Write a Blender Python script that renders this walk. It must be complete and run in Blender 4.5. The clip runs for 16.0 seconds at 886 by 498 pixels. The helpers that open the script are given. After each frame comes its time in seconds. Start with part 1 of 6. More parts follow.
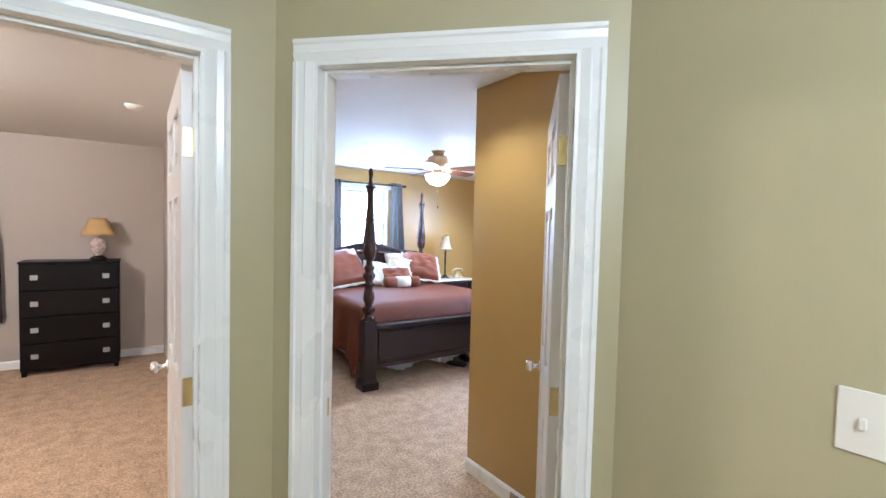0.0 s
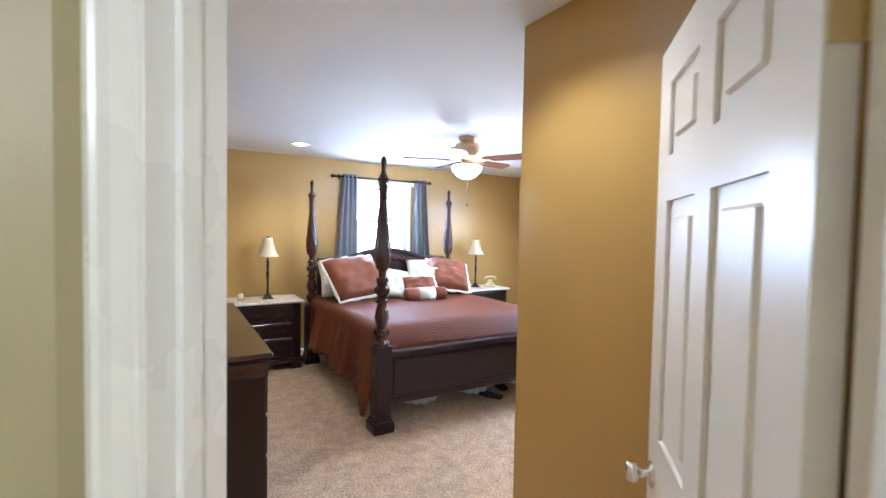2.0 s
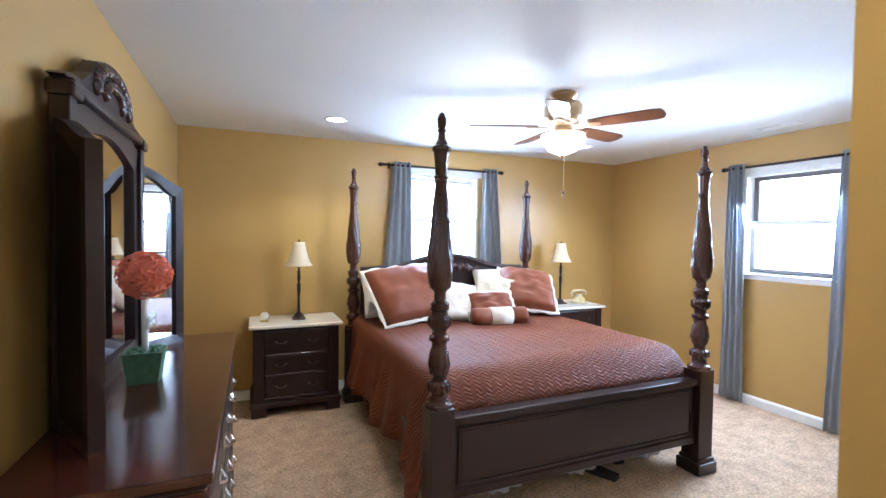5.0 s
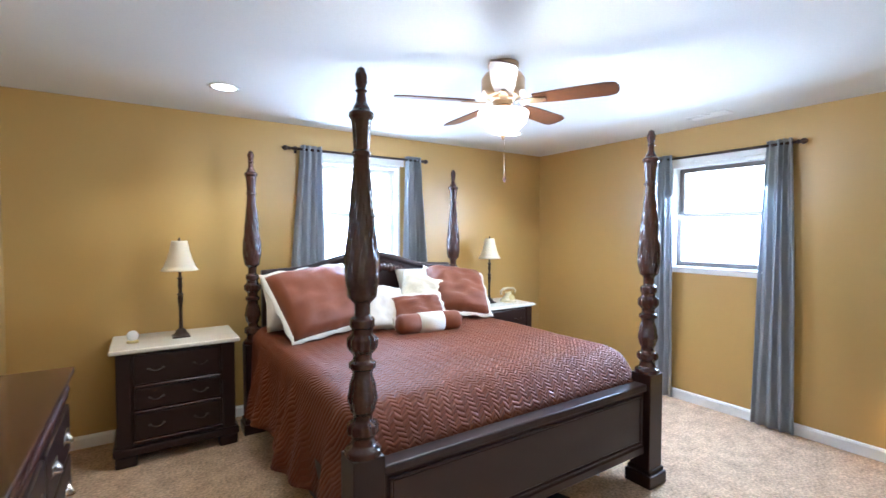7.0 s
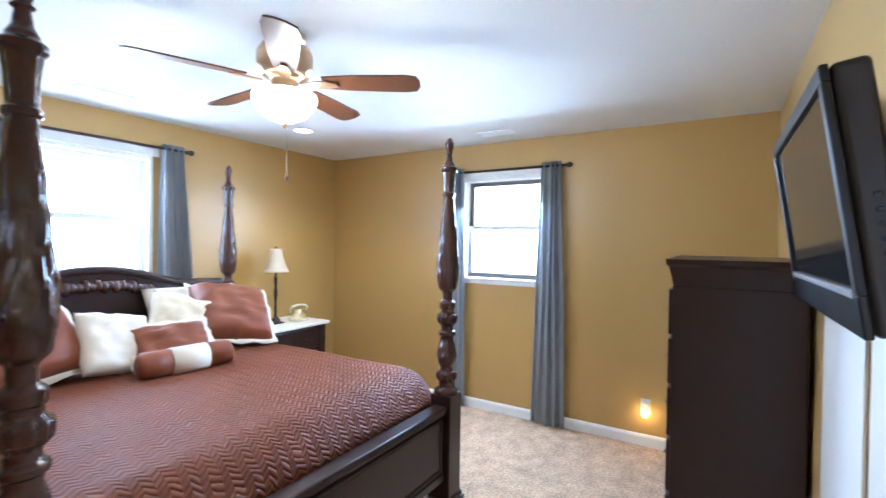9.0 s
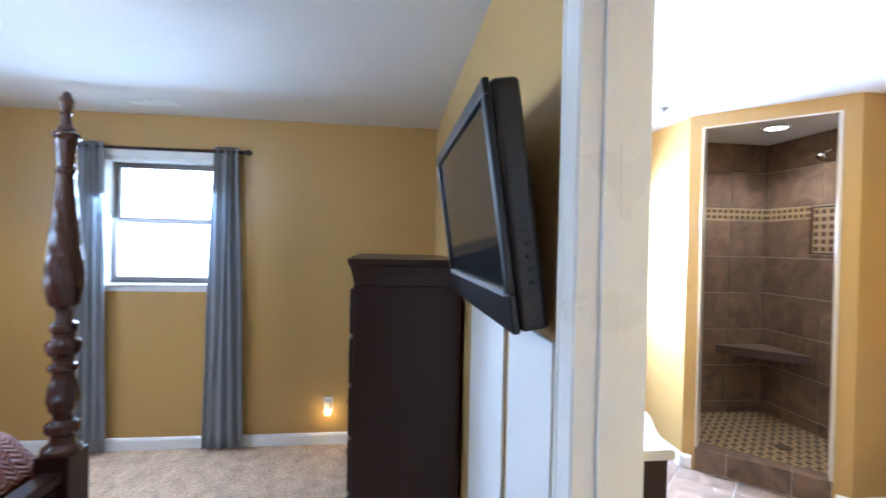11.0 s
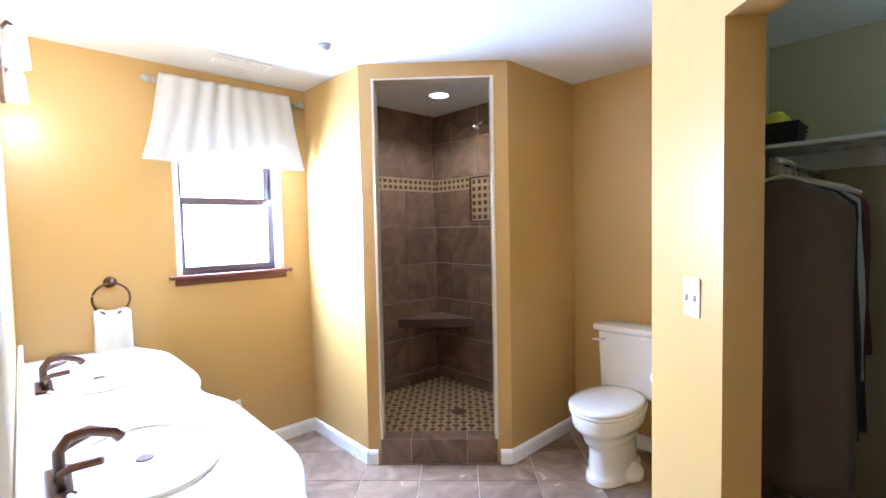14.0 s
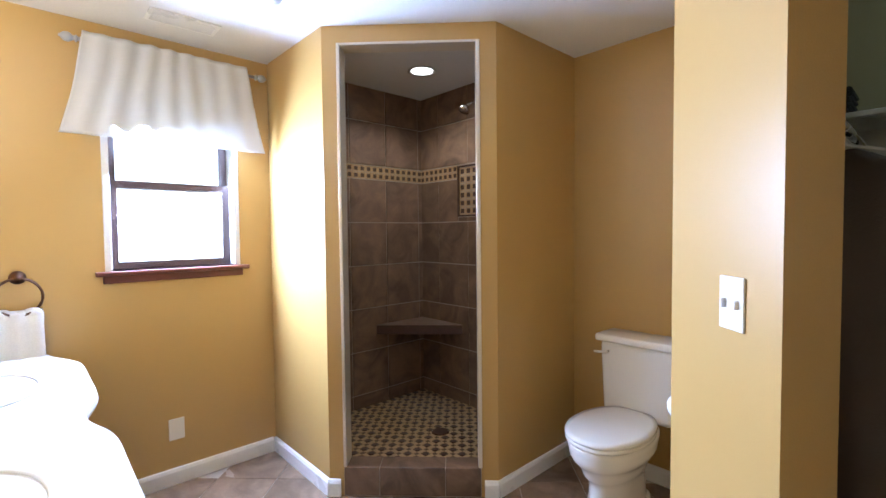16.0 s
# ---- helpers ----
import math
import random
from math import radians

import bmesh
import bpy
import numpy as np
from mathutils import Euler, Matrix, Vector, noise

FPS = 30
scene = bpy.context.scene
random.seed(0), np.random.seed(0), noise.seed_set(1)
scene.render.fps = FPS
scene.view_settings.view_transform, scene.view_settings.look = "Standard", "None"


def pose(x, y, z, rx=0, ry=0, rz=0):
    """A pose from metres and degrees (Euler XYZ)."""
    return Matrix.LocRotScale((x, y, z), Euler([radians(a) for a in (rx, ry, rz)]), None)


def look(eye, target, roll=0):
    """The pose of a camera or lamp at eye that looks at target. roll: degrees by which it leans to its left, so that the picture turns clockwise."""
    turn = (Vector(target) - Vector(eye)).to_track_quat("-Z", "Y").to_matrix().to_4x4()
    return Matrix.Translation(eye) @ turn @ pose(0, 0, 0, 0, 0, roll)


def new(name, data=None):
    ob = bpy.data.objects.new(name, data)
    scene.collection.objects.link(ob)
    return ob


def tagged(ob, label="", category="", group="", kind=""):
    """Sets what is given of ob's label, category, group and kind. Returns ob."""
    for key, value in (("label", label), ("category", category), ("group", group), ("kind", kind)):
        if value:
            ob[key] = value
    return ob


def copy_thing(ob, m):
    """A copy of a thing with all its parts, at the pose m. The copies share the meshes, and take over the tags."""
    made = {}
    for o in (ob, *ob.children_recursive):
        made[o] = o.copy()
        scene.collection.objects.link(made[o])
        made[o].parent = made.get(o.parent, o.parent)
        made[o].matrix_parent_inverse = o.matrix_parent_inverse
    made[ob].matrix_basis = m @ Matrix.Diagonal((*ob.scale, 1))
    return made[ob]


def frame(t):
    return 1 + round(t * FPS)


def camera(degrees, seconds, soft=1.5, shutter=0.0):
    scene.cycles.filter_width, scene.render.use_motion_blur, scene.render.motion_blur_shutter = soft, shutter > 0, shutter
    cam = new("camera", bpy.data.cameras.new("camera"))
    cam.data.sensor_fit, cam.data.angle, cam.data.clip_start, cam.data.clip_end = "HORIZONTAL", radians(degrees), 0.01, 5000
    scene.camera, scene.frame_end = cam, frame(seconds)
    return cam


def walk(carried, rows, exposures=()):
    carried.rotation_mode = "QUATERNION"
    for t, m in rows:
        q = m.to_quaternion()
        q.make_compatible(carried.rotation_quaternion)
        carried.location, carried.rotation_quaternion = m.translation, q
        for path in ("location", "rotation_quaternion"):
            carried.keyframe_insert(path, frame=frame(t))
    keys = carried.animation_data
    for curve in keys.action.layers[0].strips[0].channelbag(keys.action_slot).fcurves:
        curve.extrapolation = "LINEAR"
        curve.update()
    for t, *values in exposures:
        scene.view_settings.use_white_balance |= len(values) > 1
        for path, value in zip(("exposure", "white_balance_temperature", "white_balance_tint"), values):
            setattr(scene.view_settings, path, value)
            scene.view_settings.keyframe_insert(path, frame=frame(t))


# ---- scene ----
cam = camera(88.7, 16.0, shutter=0.4)
PATH = [
    (0, (0.482, 0.207, 1.554), (1.614, 1.854, 1.47), 1.4),
    (0.5, (0.555, 0.336, 1.545), (1.689, 1.981, 1.452), 1.2),
    (1, (0.68, 0.524, 1.547), (1.826, 2.16, 1.45), 1.3),
    (1.5, (0.816, 0.722, 1.55), (1.906, 2.397, 1.465), 0.6),
    (2, (0.97, 0.948, 1.556), (1.995, 2.664, 1.48), 1.1),
    (2.5, (1.092, 1.188, 1.536), (2.038, 2.949, 1.472), 1.1),
    (3, (1.237, 1.412, 1.531), (2.08, 3.225, 1.459), 1.1),
    (3.5, (1.343, 1.603, 1.542), (2.092, 3.456, 1.473), 0.9),
    (6, (1.562, 2.371, 1.509), (2.446, 4.165, 1.461), 0.1),
    (6.5, (1.609, 2.477, 1.508), (2.603, 4.211, 1.446), -0.1),
    (7, (1.671, 2.585, 1.512), (2.774, 4.252, 1.44), 0.1),
    (7.5, (1.768, 2.681, 1.513), (3.005, 4.252, 1.445), 0.1),
    (8, (1.875, 2.75, 1.526), (3.254, 4.198, 1.474), 0.2),
    (10.5, (2.106, 2.912, 1.532), (4.103, 3.008, 1.517), 1.3),
    (11, (2.206, 2.876, 1.541), (4.191, 2.635, 1.521), 1.2),
    (11.5, (2.307, 2.833, 1.533), (4.225, 2.266, 1.505), 1.3),
    (12, (2.404, 2.778, 1.526), (4.221, 1.943, 1.491), 0.7),
    (12.5, (2.508, 2.713, 1.524), (4.21, 1.663, 1.479), -0.1),
    (13, (2.61, 2.596, 1.505), (4.213, 1.402, 1.447), -0.8),
    (13.5, (2.702, 2.477, 1.495), (4.211, 1.166, 1.419), -1.2),
    (14, (2.778, 2.345, 1.485), (4.238, 0.981, 1.392), -1.2),
    (14.5, (2.847, 2.219, 1.46), (4.292, 0.839, 1.365), -1.0),
    (15, (2.889, 2.098, 1.443), (4.341, 0.726, 1.36), -0.8),
    (15.5, (2.931, 2.021, 1.432), (4.399, 0.665, 1.362), -0.7),
    (16, (2.977, 1.975, 1.419), (4.446, 0.62, 1.343), -0.6),
]
EXPOSURES = [(0.0, 0.3, 4950, 9), (1.5, 0.28, 5050, 9), (2.5, 0.3, 5400, 10), (3.5, 0.18, 5350, 11), (6.0, 0.18, 5300, 6.5), (8.0, 0.08, 5250, 6.5), (10.5, -0.25, 5100, 6), (11.0, -0.38, 5050, 6), (11.5, -0.48, 5050, 7),
             (12.0, -0.55, 5050, 8), (12.5, -0.42, 5050, 9), (13.0, -0.38, 5050, 9), (13.5, -0.52, 5050, 9), (14.0, -0.72, 5100, 9), (14.5, -1.05, 5250, 9), (16.0, -1.28, 5350, 10)]
walk(cam, [(t, look(eye, target, roll)) for t, eye, target, roll in PATH], EXPOSURES)

# ---- world and light ----
world = bpy.data.worlds.new("sky")
scene.world = world
world.use_nodes = True
wn = world.node_tree
sky = wn.nodes.new("ShaderNodeTexSky")
sky.sky_type = "NISHITA"
sky.sun_disc = False
sky.sun_elevation = radians(50)
sky.sun_rotation = radians(200)
wn.links.new(sky.outputs[0], wn.nodes["Background"].inputs[0])
wn.nodes["Background"].inputs[1].default_value = 0.15

sun = new("sun", bpy.data.lights.new("sun", "SUN"))
sun.data.energy = 1.5
sun.data.angle = radians(10)
sun.matrix_world = look((0, 0, 12), (-2, 7, 0))


def area(name, at, target, w, h, watts, colour):
    ob = new(name, bpy.data.lights.new(name, "AREA"))
    ob.data.shape, ob.data.size, ob.data.size_y = "RECTANGLE", w, h
    ob.data.energy, ob.data.color = watts, colour
    ob.matrix_world = look(at, target)
    return ob


def bulb(name, at, watts, colour, radius=0.05):
    ob = new(name, bpy.data.lights.new(name, "POINT"))
    ob.data.energy, ob.data.color, ob.data.shadow_soft_size = watts, colour, radius
    ob.location = at
    return ob


def spot(name, at, watts, colour, angle=120, blend=0.6):
    ob = new(name, bpy.data.lights.new(name, "SPOT"))
    ob.data.energy, ob.data.color, ob.data.shadow_soft_size = watts, colour, 0.05
    ob.data.spot_size, ob.data.spot_blend = radians(angle), blend
    ob.location = at
    return ob


DAY = (0.66, 0.79, 1.0)
WARM = (1.0, 0.91, 0.76)
area("daylight_north", (3.4, 6.66, 1.72), (3.4, 3.0, 1.2), 0.74, 0.9, 60, DAY)
area("daylight_east", (5.81, 4.53, 1.70), (4.0, 4.40, 0.0), 0.76, 0.88, 125, DAY)
area("daylight_bath", (5.81, 1.37, 1.62), (3.9, 1.15, 0.75), 0.60, 0.74, 480, (0.60, 0.71, 1.0))
bulb("fan_bulb", (3.34, 4.51, 2.10), 46, (1.0, 0.95, 0.84), 0.09)
CANS = [(2.12, 5.80), (4.58, 5.80), (1.80, 2.13)]
for cx, cy in CANS:
    spot("can_bulb", (cx, cy, 2.425), 52 if cy > 3 else 42, WARM, 130)
spot("shower_bulb", (5.2, 0.09, 2.425), 80, (1.0, 0.92, 0.8), 140)
# Added lamps, all unseen, that brighten the hall, spare room and closet.
ADDED_DOMES = [(0.45, -0.75, 88, (1.0, 0.98, 0.93)), (-1.2, 3.6, 170, (1.0, 0.80, 0.60)), (2.6, -0.25, 5, (0.88, 1.0, 0.88))]
for cx, cy, watts, tone in ADDED_DOMES:
    bulb("dome_bulb", (cx, cy, 2.35), watts, tone, 0.10)
# Assumed bulbs over the vanity, never in view, added to brighten the bathroom.
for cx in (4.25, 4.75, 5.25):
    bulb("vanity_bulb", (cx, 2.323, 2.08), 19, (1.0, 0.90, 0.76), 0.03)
bulb("night_bulb", (5.66, 3.30, 0.24), 0.8, (1.0, 0.65, 0.25), 0.02)


# ---- materials ----
def mat(name, rgb, rough=0.5, metal=0.0, var=0.06, scale=3.0, grain=0.0, gscale=200.0, bump=0.0, coat=0.0, spec=0.5, sheen=0.0, island=0.0):
    """Principled surface with slow blotches, fine grain and relief."""
    m = bpy.data.materials.new(name)
    m.use_nodes = True
    nt = m.node_tree
    b = nt.nodes["Principled BSDF"]
    b.inputs["Roughness"].default_value = rough
    b.inputs["Metallic"].default_value = metal
    b.inputs["Coat Weight"].default_value = coat
    b.inputs["Specular IOR Level"].default_value = spec
    b.inputs["Sheen Weight"].default_value = sheen
    geo = nt.nodes.new("ShaderNodeTexCoord")
    n1 = nt.nodes.new("ShaderNodeTexNoise")
    n1.inputs["Scale"].default_value = scale
    n1.inputs["Detail"].default_value = 5
    n2 = nt.nodes.new("ShaderNodeTexNoise")
    n2.inputs["Scale"].default_value = gscale
    n2.inputs["Detail"].default_value = 3
    where = geo.outputs["Object"]
    if island:
        own = nt.nodes.new("ShaderNodeObjectInfo")
        shift = nt.nodes.new("ShaderNodeVectorMath")
        shift.operation = "MULTIPLY_ADD"
        shift.inputs[1].default_value = (37.0, 53.0, 71.0)
        nt.links.new(own.outputs["Random"], shift.inputs[0])
        nt.links.new(where, shift.inputs[2])
        where = shift.outputs[0]
    for n in (n1, n2):
        nt.links.new(where, n.inputs["Vector"])
    if island:
        n1.inputs["Distortion"].default_value = 1.6

    def math_node(op, a, c):
        n = nt.nodes.new("ShaderNodeMath")
        n.operation = op
        for k, v in enumerate((a, c)):
            if isinstance(v, (int, float)):
                n.inputs[k].default_value = v
            else:
                nt.links.new(v, n.inputs[k])
        return n.outputs[0]

    f = math_node("MULTIPLY", math_node("SUBTRACT", n1.outputs["Fac"], 0.5), 4 * var)
    g = math_node("MULTIPLY", math_node("SUBTRACT", n2.outputs["Fac"], 0.5), 4 * grain)
    v = math_node("ADD", math_node("ADD", f, g), 1.0)
    if island:
        info = nt.nodes.new("ShaderNodeObjectInfo")
        v = math_node("ADD", v, math_node("MULTIPLY", math_node("SUBTRACT", info.outputs["Random"], 0.5), island))
    hsv = nt.nodes.new("ShaderNodeHueSaturation")
    hsv.inputs["Color"].default_value = (*rgb, 1)
    nt.links.new(v, hsv.inputs["Value"])
    nt.links.new(hsv.outputs[0], b.inputs["Base Color"])
    r = math_node("ADD", math_node("MULTIPLY", math_node("SUBTRACT", n1.outputs["Fac"], 0.5), 0.08), rough)
    nt.links.new(r, b.inputs["Roughness"])
    if bump:
        bp = nt.nodes.new("ShaderNodeBump")
        bp.inputs["Strength"].default_value = bump
        bp.inputs["Distance"].default_value = 0.01
        nt.links.new(n2.outputs["Fac"], bp.inputs["Height"])
        nt.links.new(bp.outputs[0], b.inputs["Normal"])
    return m


def glow(name, rgb, strength):
    m = bpy.data.materials.new(name)
    m.use_nodes = True
    b = m.node_tree.nodes["Principled BSDF"]
    b.inputs["Base Color"].default_value = (*rgb, 1)
    b.inputs["Emission Color"].default_value = (*rgb, 1)
    b.inputs["Emission Strength"].default_value = strength
    return m


def glassy(name, rgb=(1, 1, 1), rough=0.0):
    m = bpy.data.materials.new(name)
    m.use_nodes = True
    b = m.node_tree.nodes["Principled BSDF"]
    b.inputs["Base Color"].default_value = (*rgb, 1)
    b.inputs["Transmission Weight"].default_value = 1
    b.inputs["Roughness"].default_value = rough
    b.inputs["IOR"].default_value = 1.45
    return m


M_GOLD = mat("gold_wall_paint", (0.475, 0.304, 0.096), 0.34, var=0.03, scale=1.2, grain=0.02, gscale=260, bump=0.06)
M_HALL = mat("olive_wall_paint", (0.43, 0.385, 0.235), 0.42, var=0.03, scale=1.2, grain=0.02, gscale=260, bump=0.06)
M_GREY = mat("greige_wall_paint", (0.50, 0.44, 0.38), 0.5, var=0.03, scale=1.2, grain=0.02, gscale=260, bump=0.06)
M_CEIL = mat("white_ceiling_paint", (0.76, 0.76, 0.74), 0.8, var=0.02, scale=1.5, grain=0.03, gscale=120, bump=0.15)
M_TRIM = mat("white_trim_paint", (0.86, 0.86, 0.84), 0.28, var=0.015, scale=4)
M_DOOR = mat("white_door_paint", (0.80, 0.78, 0.75), 0.32, var=0.015, scale=4)
M_WOOD = mat("dark_cherry_wood", (0.018, 0.0062, 0.0056), 0.33, var=0.04, scale=5, grain=0.04, gscale=60, coat=0.0, spec=0.44)
M_POL = mat("polished_cherry_top", (0.050, 0.014, 0.009), 0.19, var=0.06, scale=6, grain=0.05, gscale=60, coat=0.2, spec=0.6)
M_CARV = mat("carved_cherry_wood", (0.046, 0.016, 0.011), 0.18, var=0.15, scale=14, grain=0.15, gscale=70, bump=0.25, coat=0.0, spec=0.6)
M_BLACK = mat("black_lacquered_wood", (0.005, 0.004, 0.004), 0.4, var=0.15, scale=6, spec=0.2)
M_CHROME = mat("brushed_chrome", (0.75, 0.74, 0.72), 0.2, 1.0, var=0.03)
M_BRASS = mat("aged_brass", (0.62, 0.50, 0.24), 0.3, 1.0, var=0.08, scale=30)
M_BRONZE = mat("oil_rubbed_bronze", (0.10, 0.055, 0.035), 0.32, 0.9, var=0.15, scale=20)
M_IRON = mat("dark_iron", (0.05, 0.032, 0.025), 0.4, 0.6, var=0.15, scale=20)
M_MARBLE = mat("cream_marble", (0.80, 0.76, 0.66), 0.2, var=0.05, scale=9, grain=0.02, gscale=40)
M_VTOP = mat("white_cultured_marble", (0.82, 0.80, 0.75), 0.14, var=0.03, scale=6)
M_PORC = mat("white_porcelain", (0.80, 0.77, 0.70), 0.1, var=0.01, coat=0.4)
M_CURT = mat("slate_blue_curtain_cloth", (0.32, 0.335, 0.355), 0.8, var=0.08, scale=4, grain=0.10, gscale=300, bump=0.2, sheen=0.1)
M_VAL = mat("white_valance_cloth", (0.84, 0.84, 0.83), 0.85, var=0.03, scale=5, grain=0.05, gscale=300, bump=0.15)
M_TOWEL = mat("white_terry_cloth", (0.84, 0.84, 0.83), 0.9, var=0.03, scale=8, grain=0.08, gscale=260, bump=0.3)
M_RUST = mat("rust_satin_cloth", (0.180, 0.050, 0.020), 0.52, var=0.12, scale=7, grain=0.06, gscale=240, bump=0.12, sheen=0.02, spec=0.3)
M_CREAM = mat("cream_cloth", (0.66, 0.60, 0.51), 0.75, var=0.04, scale=8, grain=0.05, gscale=240, bump=0.15)
M_LINEN = mat("ivory_embroidered_cloth", (0.60, 0.52, 0.38), 0.7, var=0.08, scale=22, grain=0.08, gscale=160, bump=0.2)
M_SHADE = mat("cream_lamp_shade", (0.80, 0.70, 0.52), 0.8, var=0.03, grain=0.04, gscale=200)
M_TANSH = mat("tan_lamp_shade", (0.62, 0.42, 0.18), 0.8, var=0.03, grain=0.04, gscale=200)
M_BLADE = mat("walnut_fan_blade", (0.115, 0.042, 0.018), 0.35, var=0.2, scale=5, grain=0.15, gscale=40)
M_COPPER = mat("antique_copper_metal", (0.56, 0.38, 0.22), 0.3, 0.9, var=0.1, scale=20)
M_BOWL = glow("frosted_glass_lit", (1.0, 0.97, 0.90), 12)
M_LENS = glow("lamp_lens_lit", (1.0, 0.93, 0.82), 14)
M_NIGHT = glow("night_light_lit", (1.0, 0.62, 0.2), 14)
M_OUT = glow("overcast_daylight", (0.90, 0.96, 1.0), 7.0)
M_MIRROR = mat("silvered_mirror", (0.88, 0.9, 0.9), 0.02, 1.0, var=0.0)
M_TVB = mat("black_tv_plastic", (0.008, 0.008, 0.009), 0.32, var=0.08, scale=8, spec=0.3)
M_TVG = mat("grey_tv_side_plastic", (0.020, 0.017, 0.017), 0.38, var=0.08, scale=8, spec=0.3)
M_SCRN = mat("dark_tv_screen", (0.012, 0.016, 0.018), 0.12, var=0.02, spec=0.8)
M_SILV = mat("silver_plastic", (0.45, 0.47, 0.5), 0.3, 0.5, var=0.03)
M_NICK = mat("brushed_nickel", (0.72, 0.66, 0.55), 0.3, 0.5, var=0.03)
M_PLATE = mat("ivory_plastic", (0.78, 0.74, 0.66), 0.3, var=0.01)
M_GLASS = glassy("window_glass")
M_SASH = mat("brown_window_sash", (0.060, 0.034, 0.028), 0.4, var=0.08, scale=10)
M_SILL = mat("red_brown_stained_sill", (0.12, 0.035, 0.022), 0.3, var=0.15, scale=12)
M_CORAL = mat("coral_paper_petals", (0.62, 0.13, 0.055), 0.7, var=0.15, scale=30)
M_MOSS = mat("green_pot_felt", (0.06, 0.13, 0.07), 0.85, var=0.25, scale=30, grain=0.15, gscale=150, bump=0.4)
M_GROUT = mat("grey_grout", (0.42, 0.37, 0.31), 0.8, var=0.06, scale=30)
M_TILE = mat("slate_brown_tile", (0.165, 0.103, 0.064), 0.30, var=0.50, scale=4.5, grain=0.08, gscale=60, bump=0.08, island=0.22)
M_FTILE = mat("grey_brown_floor_tile", (0.230, 0.158, 0.105), 0.26, var=0.40, scale=4, grain=0.06, gscale=60, bump=0.06, island=0.2)
M_MOSL = mat("cream_mosaic_stone", (0.42, 0.29, 0.14), 0.4, var=0.15, scale=40)
M_MOSD = mat("brown_mosaic_stone", (0.055, 0.026, 0.016), 0.35, var=0.2, scale=40)
M_GARM = mat("brown_garment_bag_cloth", (0.095, 0.066, 0.050), 0.5, var=0.12, scale=5, grain=0.05, gscale=220, bump=0.2)
M_DARK = mat("black_cloth", (0.012, 0.012, 0.014), 0.8, var=0.2, scale=9)
M_WICK = mat("black_wicker", (0.02, 0.016, 0.013), 0.6, var=0.3, scale=60, bump=0.5)
M_YEL = mat("yellow_plastic", (0.70, 0.62, 0.04), 0.4, var=0.1, scale=20)
M_GRYC = mat("pale_grey_cloth", (0.45, 0.45, 0.47), 0.8, var=0.15, scale=15)
M_FLOR = mat("floral_ceramic", (0.62, 0.50, 0.45), 0.2, var=0.45, scale=38)
M_PHONE = mat("cream_gilt_plastic", (0.70, 0.60, 0.40), 0.25, var=0.1, scale=30)
M_WHITE = mat("white_board_paint", (0.78, 0.77, 0.75), 0.5, var=0.02)


def carpet_material():
    m = mat("beige_carpet", (0.50, 0.348, 0.222), 0.95, var=0.24, scale=10, grain=0.45, gscale=62, bump=1.0, sheen=0.1, spec=0.1)
    return m


def quilt_material():
    """Rust quilt with stitched chevrons."""
    m = mat("rust_chevron_quilt", (0.150, 0.042, 0.017), 0.58, var=0.12, scale=6, grain=0.05, gscale=220, sheen=0.0, spec=0.22)
    nt = m.node_tree
    b = nt.nodes["Principled BSDF"]
    tc = nt.nodes.new("ShaderNodeTexCoord")
    sp = nt.nodes.new("ShaderNodeSeparateXYZ")
    nt.links.new(tc.outputs["Object"], sp.inputs[0])

    def mn(op, *a):
        n = nt.nodes.new("ShaderNodeMath")
        n.operation = op
        for k, v in enumerate(a):
            if isinstance(v, (int, float)):
                n.inputs[k].default_value = v
            else:
                nt.links.new(v, n.inputs[k])
        return n.outputs[0]

    wob = nt.nodes.new("ShaderNodeTexNoise")
    wob.inputs["Scale"].default_value = 7.0
    nt.links.new(tc.outputs["Object"], wob.inputs["Vector"])
    zig = mn("PINGPONG", mn("ADD", sp.outputs["X"], mn("MULTIPLY", wob.outputs["Fac"], 0.05)), 0.032)
    along = mn("ADD", mn("ADD", sp.outputs["Y"], mn("MULTIPLY", sp.outputs["Z"], 0.8)), mn("ADD", mn("MULTIPLY", zig, 0.9), mn("MULTIPLY", wob.outputs["Fac"], 0.06)))
    wave = mn("POWER", mn("ABSOLUTE", mn("SINE", mn("MULTIPLY", along, 3.14159 / 0.030))), 0.5)
    bp = nt.nodes.new("ShaderNodeBump")
    bp.inputs["Strength"].default_value = 0.75
    bp.inputs["Distance"].default_value = 0.012
    nt.links.new(wave, bp.inputs["Height"])
    nt.links.new(bp.outputs[0], b.inputs["Normal"])
    return m


def let_light_through(m, share, tint):
    """Mixes a share of light passing through into a thin cloth."""
    nt = m.node_tree
    out_node = next(n for n in nt.nodes if n.type == "OUTPUT_MATERIAL")
    tr = nt.nodes.new("ShaderNodeBsdfTranslucent")
    tr.inputs["Color"].default_value = (*tint, 1)
    mix = nt.nodes.new("ShaderNodeMixShader")
    mix.inputs[0].default_value = share
    nt.links.new(nt.nodes["Principled BSDF"].outputs[0], mix.inputs[1])
    nt.links.new(tr.outputs[0], mix.inputs[2])
    nt.links.new(mix.outputs[0], out_node.inputs["Surface"])


let_light_through(M_VAL, 0.40, (0.85, 0.85, 0.84))
let_light_through(M_CURT, 0.32, (0.45, 0.49, 0.54))
let_light_through(M_SHADE, 0.30, (0.80, 0.70, 0.52))
M_CARPET = carpet_material()
M_QUILT = quilt_material()


